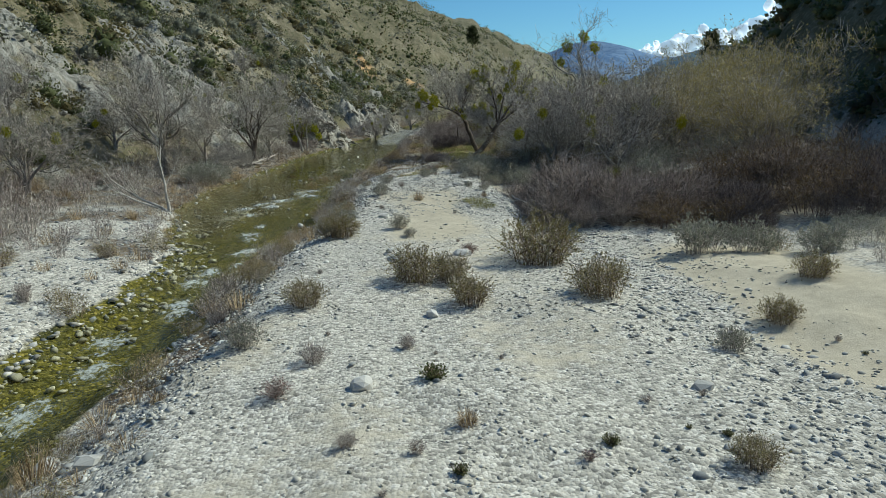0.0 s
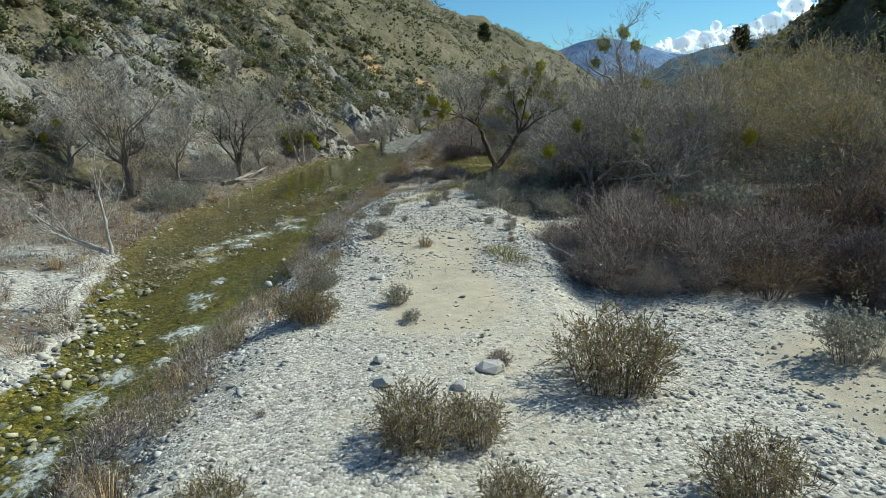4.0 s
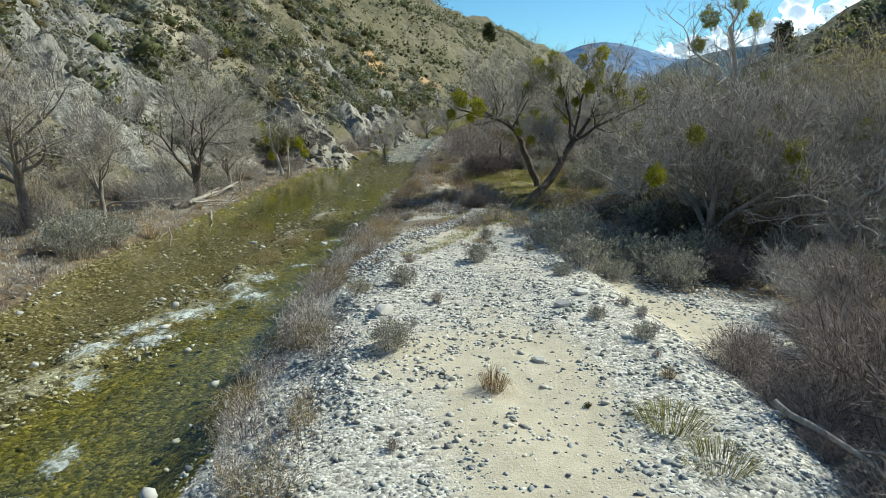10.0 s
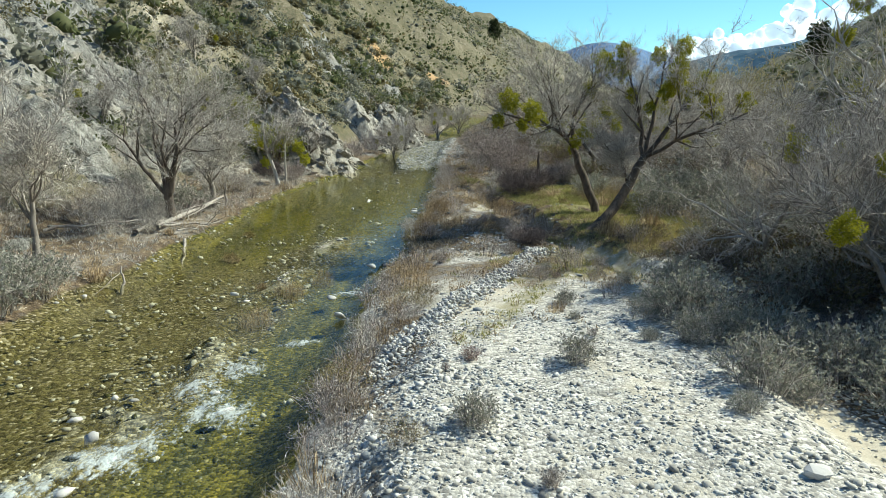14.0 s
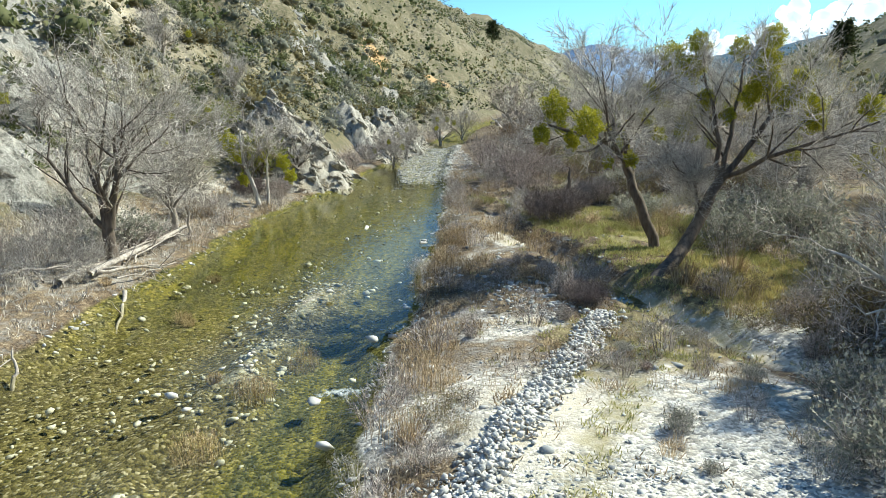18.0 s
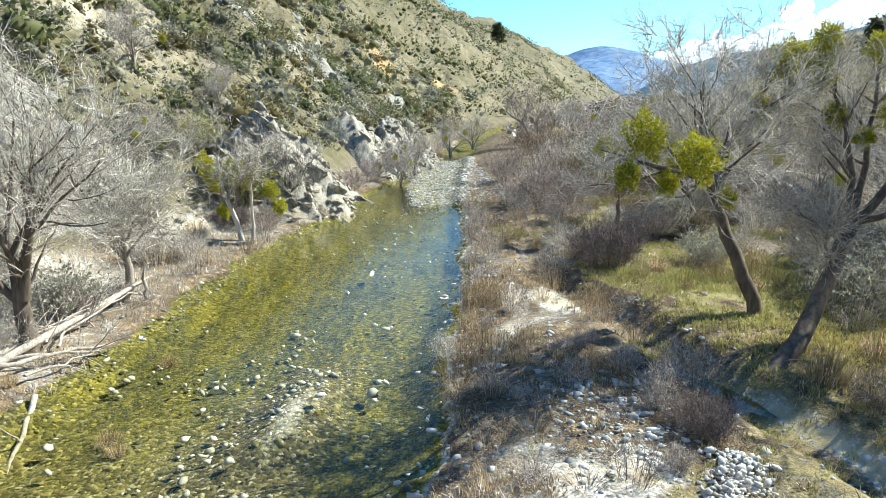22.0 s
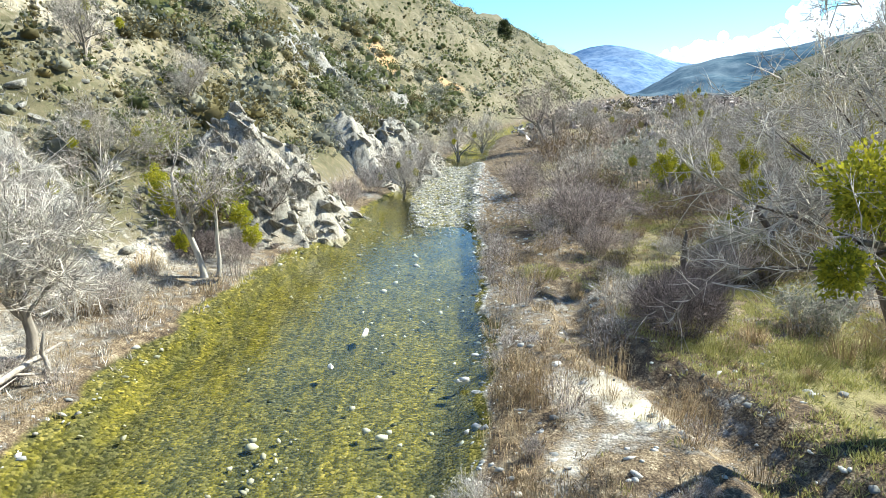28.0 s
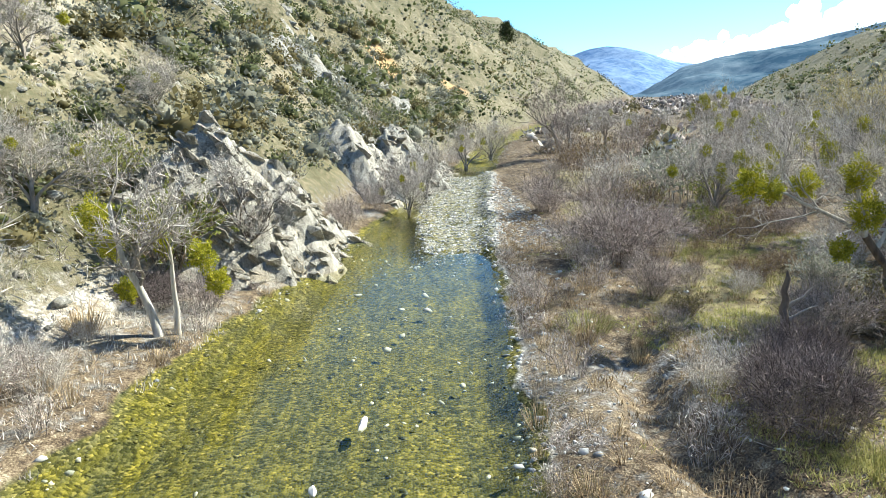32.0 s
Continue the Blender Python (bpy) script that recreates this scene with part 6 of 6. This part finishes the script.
brush("hillside_brush", 2000, (-85, 5, 15, 50), on_left, (0.5, 1.7), 401, "dark green chaparral scattered over the near hillside", 170, (0.4, 0.78))
brush("hillside_brush", 4600, (-85, 5, 50, 150), on_left, (0.6, 1.9), 409, "grey green chaparral scattered over the sunlit hillside", 150, (0.36, 0.78))
brush("hillside_scrub", 6000, (-40, -4, 50, 100), on_left, (0.25, 0.6), 408, "grey green scrub on the slope above the stream", 26, (0.15, 0.75))
brush("hillside_scrub", 38000, (-70, 5, 20, 150), on_left, (0.14, 0.5), 406, "low grey green scrub on the near hillside", 10, (0.1, 0.72))
brush("hillside_brush", 19000, (-190, 70, 110, 460), on_left, (0.8, 2.4), 402, "dark green chaparral scattered over the far hillside", 12, (0.6, 0.85))
brush("hillside_brush", 1500, (33, 70, 10, 105), on_right, (0.9, 2.4), 407, "dense dark oak brush on the steep slope", 30)
brush("hillside_brush", 5000, (24, 200, 10, 260), on_right, (0.5, 1.6), 403, "shaded dark chaparral on the steep hillside", 24)
brush("hillside_brush", 3000, (60, 420, 220, 700), lambda x, y: on_right(x, y) | on_left(x, y), (1.8, 3.5), 404, "dark brush on the far slopes", 12)
brush("valley_brush", 5200, (5, 330, 105, 620), lambda x, y: (x > line(RIGHT_BANK, y) + 2) & (x < line(RIGHT_TOE, y)), (1.2, 3.0), 405, "grey brown brush on the valley floor", 26)
for n, mat in enumerate((TWIG_PURPLE, TWIG_GREY, LEAF_BROWNBRUSH)):
    bpy.data.objects["valley_brush"].data.materials[n] = mat


def turf(name, n, box, keep, tall, seed, material, label, blades=12):
    """Low tufts of grass blades over the flats."""
    rng = np.random.default_rng(seed)
    x, y = rng.uniform(box[0], box[1], n), rng.uniform(box[2], box[3], n)
    g = ground(x, y)
    ok = rng.uniform(size=n) < keep(x, y, g)
    C = np.stack([x, y, g[0] - 0.02], 1)[ok]
    C = np.repeat(C, blades, 0)
    k = len(C)
    d = rng.normal(size=(k, 3)) * 0.55 + [0, 0, 1]
    C = C + rng.normal(size=(k, 3)) * [0.07, 0.07, 0]
    return tagged(solid(name, mesh_np(name, *leaves(C, d, tall * rng.uniform(0.5, 1.3, k), 0.009, rng)), material), label, "grass", kind="stuff")


turf("dry_grass", 9000, (-2.5, 13, 38, 80), lambda x, y, g: (x > line(RIGHT_BANK, y) + 0.2) * (fbm(x * 0.7, y * 0.7, 3, 93) > 0.5) * (0.15 + 0.6 * (g[2] > 0.4)), 0.15, 411, TWIG_TAN, "short dry tan grass over the bank")
turf("dry_grass", 5000, (-18, -5, 22, 76), lambda x, y, g: (x < line(LEFT_BANK, y) - 0.1) * (y > 30 + 0 * x) * 0.8, 0.2, 412, TWIG_PALE, "short dry pale grass along the far bank")
turf("green_grass", 1600, (5.5, 10.5, 45, 52.5), lambda x, y, g: np.exp(-((x - 7.8) / 1.5) ** 2 - ((y - 48.8) / 2.6) ** 2), 0.2, 415, LEAF_YELLOW, "yellow green grass beside the leaning tree", 16)
turf("green_grass", 6500, (3, 14, 44, 74), lambda x, y, g: 1.0 * (fbm(x * 0.33, y * 0.33, 2, 95) > 0.53), 0.13, 414, LEAF_GREEN, "patches of fresh green grass among the brush", 16)
turf("green_grass", 3800, (3.4, 12, 51, 64), lambda x, y, g: 0.9 * (x > line(GULLY, y) + 0.9) * (fbm(x * 0.5, y * 0.5, 3, 96) > 0.44), 0.14, 416, LEAF_GREEN, "green spring grass beside the gully", 16)
turf("green_grass", 5000, (-1, 14, 37, 80), lambda x, y, g: 1.0 * (g[3] > 0.35) + 0.06 * (x > line(RIGHT_BANK, y) + 1.5) * (y > 44), 0.12, 413, LEAF_GREEN, "fresh short green grass on the flat", 14)

# ---------------------------------------------------------------- stones


def strew(name, n, box, keep, sizes, seed, material, label, sink=0.28, fine=False):
    rng = np.random.default_rng(seed)
    x, y = rng.uniform(box[0], box[1], n), rng.uniform(box[2], box[3], n)
    g = ground(x, y)
    ok = rng.uniform(size=n) < keep(x, y, g)
    x, y, z = x[ok], y[ok], g[0][ok]
    s = sizes[0] * (sizes[1] / sizes[0]) ** (rng.uniform(size=len(x)) ** 2.2)
    V, F = pebbles(np.stack([x, y, z + s * (0.25 - sink)], 1), s, rng, fine=fine)
    return tagged(solid(name, mesh_np(name, V, F), material), label, "stones", kind="stuff")


def on_bar(x, y, g):
    d = x - line(RIGHT_BANK, y)
    shore = np.exp(-((d - 1.2) / 1.1) ** 2)
    wash = np.exp(-((x - 6.9) / 1.7) ** 2) * (y < 42)
    return (d > -0.1) * (0.10 + 0.85 * shore + 0.8 * wash + 0.35 * (fbm(x * 0.5, y * 0.5, 3, 77) > 0.52)) * (1 - 0.85 * np.clip(g[1] - 0.45, 0, 1) * 1.6) * (x < 10)


strew("gravel", 58000, (-5, 10.5, 5.5, 40), on_bar, (0.04, 0.14), 501, CREAM, "grey and white cobbles strewn over the gravel bar")
strew("gravel", 11000, (-5, 9, 5.5, 40), lambda x, y, g: on_bar(x, y, g) * (np.exp(-((x - line(RIGHT_BANK, y) - 1.0) / 1.0) ** 2) + 0.06 + 0.5 * np.exp(-((x - 6.9) / 1.5) ** 2)), (0.09, 0.23), 508, STONE, "larger grey cobbles along the water's edge", 0.25)
strew("gravel", 2600, (-2, 5.0, 27, 37.5), lambda x, y, g: (0.15 + 0.85 * (fbm(x * 0.6, y * 0.6, 3, 79) > 0.45)) * (x > line(RIGHT_BANK, y) + 1), (0.05, 0.17), 509, CREAM, "grey cobbles heaped on the head of the bar", 0.22)
strew("gravel", 28000, (-3, 6.8, 25, 40.5), lambda x, y, g: (x > line(RIGHT_BANK, y) + 0.4) * (0.12 + 0.8 * (fbm(x * 0.45, y * 0.45, 3, 78) > 0.46)) * (1 - 0.8 * (g[1] > 0.75)), (0.04, 0.14), 512, STONE, "grey cobbles packed over the head of the bar", 0.36)
strew("gravel", 900, (0.4, 3.0, 45.8, 50.2), lambda x, y, g: np.exp(-((x - 1.7) / 0.9) ** 2 - ((y - 48) / 1.6) ** 2), (0.08, 0.24), 510, STONE, "grey cobbles in the shade of the leaning tree")
strew("hill_rubble", 5000, (-45, -4, 20, 125), lambda x, y, g: 0.8 * (x < line(LEFT_TOE, y)) * (fbm(x * 0.14, y * 0.14, 3, 85) > 0.48), (0.15, 0.9), 511, ROCK, "loose grey rubble on the hillside")
strew("gravel", 4200, (-2.6, 6, 39, 75), lambda x, y, g: (x > line(RIGHT_BANK, y) - 0.2) * (0.25 + 0.6 * (x < line(RIGHT_BANK, y) + 1.2)), (0.06, 0.24), 502, STONE, "loose grey stones on the grassy bank")
strew("gravel", 6200, (-15, -6.5, 8, 33), lambda x, y, g: (x < line(LEFT_BANK, y) + 0.3) * (0.75 - 0.35 * (x < -11)), (0.06, 0.26), 503, STONE, "pale cobbles on the far bank")
strew("stream_bed", 12000, (-11, 1, 8, 78), lambda x, y, g: g[4] * (0.3 + 0.7 * (fbm(x * 0.5, y * 0.3, 3, 87) > 0.5)), (0.07, 0.24), 504, BEDSTONE, "green and yellow algae-covered stones under water", 0.42)
strew("gravel", 2600, (-3.2, 1.5, 40, 80), lambda x, y, g: np.exp(-((x - line(RIGHT_BANK, y) - 0.05) / 0.3) ** 2), (0.06, 0.24), 513, STONE, "grey stones along the near edge of the stream", 0.3)
strew("gravel", 3200, (-11.5, -5, 26, 76), lambda x, y, g: np.exp(-((x - line(LEFT_BANK, y)) / 0.35) ** 2) * (fbm(x * 0.4, y * 0.4, 2, 90) > 0.45), (0.06, 0.24), 514, STONE, "grey stones along the far edge of the stream", 0.3)
strew("stream_stones", 900, (-11, 1, 8, 78), lambda x, y, g: g[4] * (fbm(x * 0.35, y * 0.2, 3, 88) > 0.55) * 0.9, (0.1, 0.3), 505, PALE, "pale stones that break the surface of the stream", -0.85)
strew("gravel", 8000, (-10, -2.4, 30, 54), lambda x, y, g: np.exp(-((x - line(SHOAL, y)) / (0.75 + 0.4 * (y < 40))) ** 2) * (fbm(x * 0.9, y * 0.6, 2, 89) > 0.47) * 0.75, (0.05, 0.24), 506, CREAM, "pale cobbles of the long shoal in the stream", 0.2)
strew("stream_stones", 1100, (-11, -4, 29, 56), lambda x, y, g: (x < line(SHOAL, y)) * (fbm(x * 0.5, y * 0.5, 2, 92) > 0.5) * g[4], (0.08, 0.22), 515, CREAM, "brown and pale stones in the shallow side of the stream", -0.35)
strew("gravel", 2600, (-9.6, -5.0, 8, 30), lambda x, y, g: np.exp(-((x - line(LEFT_BANK, y) - 0.4) / 0.7) ** 2) * (fbm(x * 0.6, y * 0.5, 2, 94) > 0.42), (0.08, 0.32), 516, CREAM, "pale cobbles along the shallow edge of the stream", 0.05)
strew("gravel", 9000, (-2.6, 3.6, 73, 100), lambda x, y, g: 1.0 * (x > np.interp(y, (73, 88, 100), (-2.4, -1.8, 0.2))), (0.06, 0.22), 507, STONE, "pale cobbles of the gravel bar at the bend")


def river_rock(x, y, size, seed, material=PALE, flat=(0.35, 0.5)):
    """A broken cobble, its corners worn."""
    rng = np.random.default_rng(seed)
    me = bpy.data.meshes.new("river_rock")
    me.materials.append(material)
    bm = bmesh.new()
    for p in unit(rng.normal(size=(34, 3))) * rng.uniform(0.78, 1.05, (34, 1)):
        bm.verts.new(p)
    out = bmesh.ops.convex_hull(bm, input=bm.verts)
    bmesh.ops.delete(bm, geom=[g for g in out["geom_interior"] if isinstance(g, bmesh.types.BMVert)], context="VERTS")
    bmesh.ops.recalc_face_normals(bm, faces=list(bm.faces))
    bm.to_mesh(me)
    bm.free()
    co = np.empty(len(me.vertices) * 3, np.float32)
    me.vertices.foreach_get("co", co)
    co = co.reshape(-1, 3) * np.array((size * 0.58, size * 0.46, size * rng.uniform(*flat) * 0.75))
    me.vertices.foreach_set("co", co.astype(np.float32).ravel())
    me.update()
    ob = solid("river_rock", me, material)
    ob.location, ob.rotation_euler = (x, y, gz(x, y) + size * 0.1), (0, 0, rng.uniform(0, 6.28))
    return tagged(ob, "pale grey rounded rock lying on the gravel", "rock", "larger rocks")


ROCKS = ((5.32, 10.0, 0.34), (0.1, 10.3, 0.42), (1.34, 14.05, 0.3), (0.04, 25.2, 0.42), (2.3, 29.7, 0.26), (-0.49, 32.76, 0.5), (3.9, 33.2, 0.34), (6.2, 38.3, 0.5), (3.3, 32.4, 0.36), (2.4, 18.9, 0.5), (-4.5, 9.8, 0.4), (-3.6, 9.2, 0.42),
         (4.9, 8.2, 0.2), (-3.18, 60.0, 0.42), (-0.58, 56.3, 0.26), (-0.87, 56.9, 0.3), (-3.79, 57.8, 0.26), (0.5, 18.3, 0.4), (0.4, 19.4, 0.3), (1.8, 18.2, 0.34))
for n, (x, y, s) in enumerate(ROCKS):
    ob = river_rock(x, y, s, 600 + n)
    if x < line(RIGHT_BANK, y):
        ob.location.z = water_z(y) - s * 0.03
        ob.scale = (1.15, 0.6, 0.75)

# the cobble berm, its nearest stones as pieces of their own
berm = tagged(new("cobble_berm"), "long low ridge of heaped grey cobbles beside the grass", "berm")
brng = np.random.default_rng(17)
shapes = []
for n in range(12):
    V, F = pebbles(np.zeros((1, 3)), 1.0, brng, (0.55, 0.8))
    shapes.append(mesh_np("cobble", V, F))
    shapes[-1].materials.append(PALE if n % 3 else STONE)


def on_berm(n):
    t = brng.uniform(0, 1, n)
    w = np.clip(brng.normal(size=n) * 0.24, -0.46, 0.46)
    x, y = -1.9 + 5.0 * t + w * 0.87, 37.8 + 8.9 * t - w * 0.5
    return x, y, ground(x, y)[0] + 0.16 * (1 - (w / 0.5) ** 2)


x, y, z = on_berm(290)
for n in range(290):
    ob = new("cobble", shapes[n % 12])
    ob.parent = berm
    s = brng.uniform(0.08, 0.15)
    ob.matrix_basis = Matrix.LocRotScale((x[n], y[n], z[n]), Euler((brng.normal() * 0.3, brng.normal() * 0.3, brng.uniform(0, 6.28))), (s, s, s))
x, y, z = on_berm(2400)
V, F = pebbles(np.stack([x, y, z - 0.05], 1), brng.uniform(0.06, 0.12, 2400), brng)
tagged(solid("heaped_cobbles", mesh_np("heaped_cobbles", V, F), PALE, berm), kind="stuff")


# ---------------------------------------------------------------- driftwood


def drift(x0, y0, z0, x1, y1, z1, rad, seed, label="bleached fallen log lying on the bank", forks=2):
    rng = np.random.default_rng(seed)
    t = np.linspace(0, 1, 9)
    a, b = np.array([x0, y0, z0 + gz(x0, y0)]), np.array([x1, y1, z1 + gz(x1, y1)])
    P = a + (b - a) * t[:, None] + rng.normal(size=(9, 3)) * 0.03
    R = rad * (1 - 0.55 * t) * rng.uniform(0.9, 1.1, 9)
    R[-1] *= 0.4
    root = solid("log", mesh_np("log", *tubes(P[None], R[None], 9), True), DEADWOOD)
    tagged(root, label, "log", "fallen wood on the banks")
    for n in range(forks):
        k = int(rng.integers(3, 7))
        d = unit(P[k + 1] - P[k] + rng.normal(size=3) * 0.25)
        s = np.linspace(0, 1, 5)[:, None]
        Q = P[k] + d * s * rng.uniform(0.6, 1.4) + rng.normal(size=(5, 3)) * 0.02
        solid("branch", mesh_np("branch", *tubes(Q[None], (R[k] * 0.55 * (1 - 0.8 * s[:, 0]))[None], 6), True), DEADWOOD, root)
    return root


drift(-10.4, 50.9, 0.25, -9.5, 57.7, 0.45, 0.10, 1, forks=3)
drift(-10.9, 50.3, 0.2, -9.9, 56.6, 0.3, 0.075, 2, forks=3)
drift(-11.8, 51.5, 0.3, -10.2, 53.2, 0.3, 0.07, 3)
drift(-9.3, 50.6, 0.1, -8.8, 48.6, 0.0, 0.06, 4, "bleached root snag at the water's edge", 4)
drift(-9.4, 56.6, -0.1, -9.3, 56.5, 1.15, 0.07, 5, "broken pale snag standing on the bank", 1)
drift(-13.5, 49.0, 0.3, -10.8, 51.2, 0.4, 0.06, 6)
drift(5.2, 27.5, 0.2, 6.0, 25.4, 0.5, 0.05, 7, "grey dead branch at the edge of the thicket", 4)
drift(-9.3, 45.1, 0.0, -9.4, 45.4, 0.7, 0.045, 8, "bare pale snag at the water's edge", 1)
drift(5.8, 61.7, 0.0, 5.8, 61.8, 1.75, 0.12, 9, "broken dark dead trunk standing in brush", 2).data.materials[0] = BARK_DARK
drift(12.6, 82.0, 0.0, 12.5, 82.0, 2.0, 0.2, 10, "broken dead trunk on the flat", 2).data.materials[0] = BARK_DARK
lrng = np.random.default_rng(23)
for n in range(15):
    x, y = -10.6 + lrng.uniform(-1.2, 1.0), 50.2 + lrng.uniform(-1.0, 5.5)
    a, k = lrng.normal() * 0.5 + 1.4, lrng.uniform(1.2, 3.2)
    drift(x, y, lrng.uniform(0.05, 0.3), x + math.cos(a) * k, y + math.sin(a) * k, lrng.uniform(0.1, 0.6), lrng.uniform(0.03, 0.07), 40 + n, forks=3)
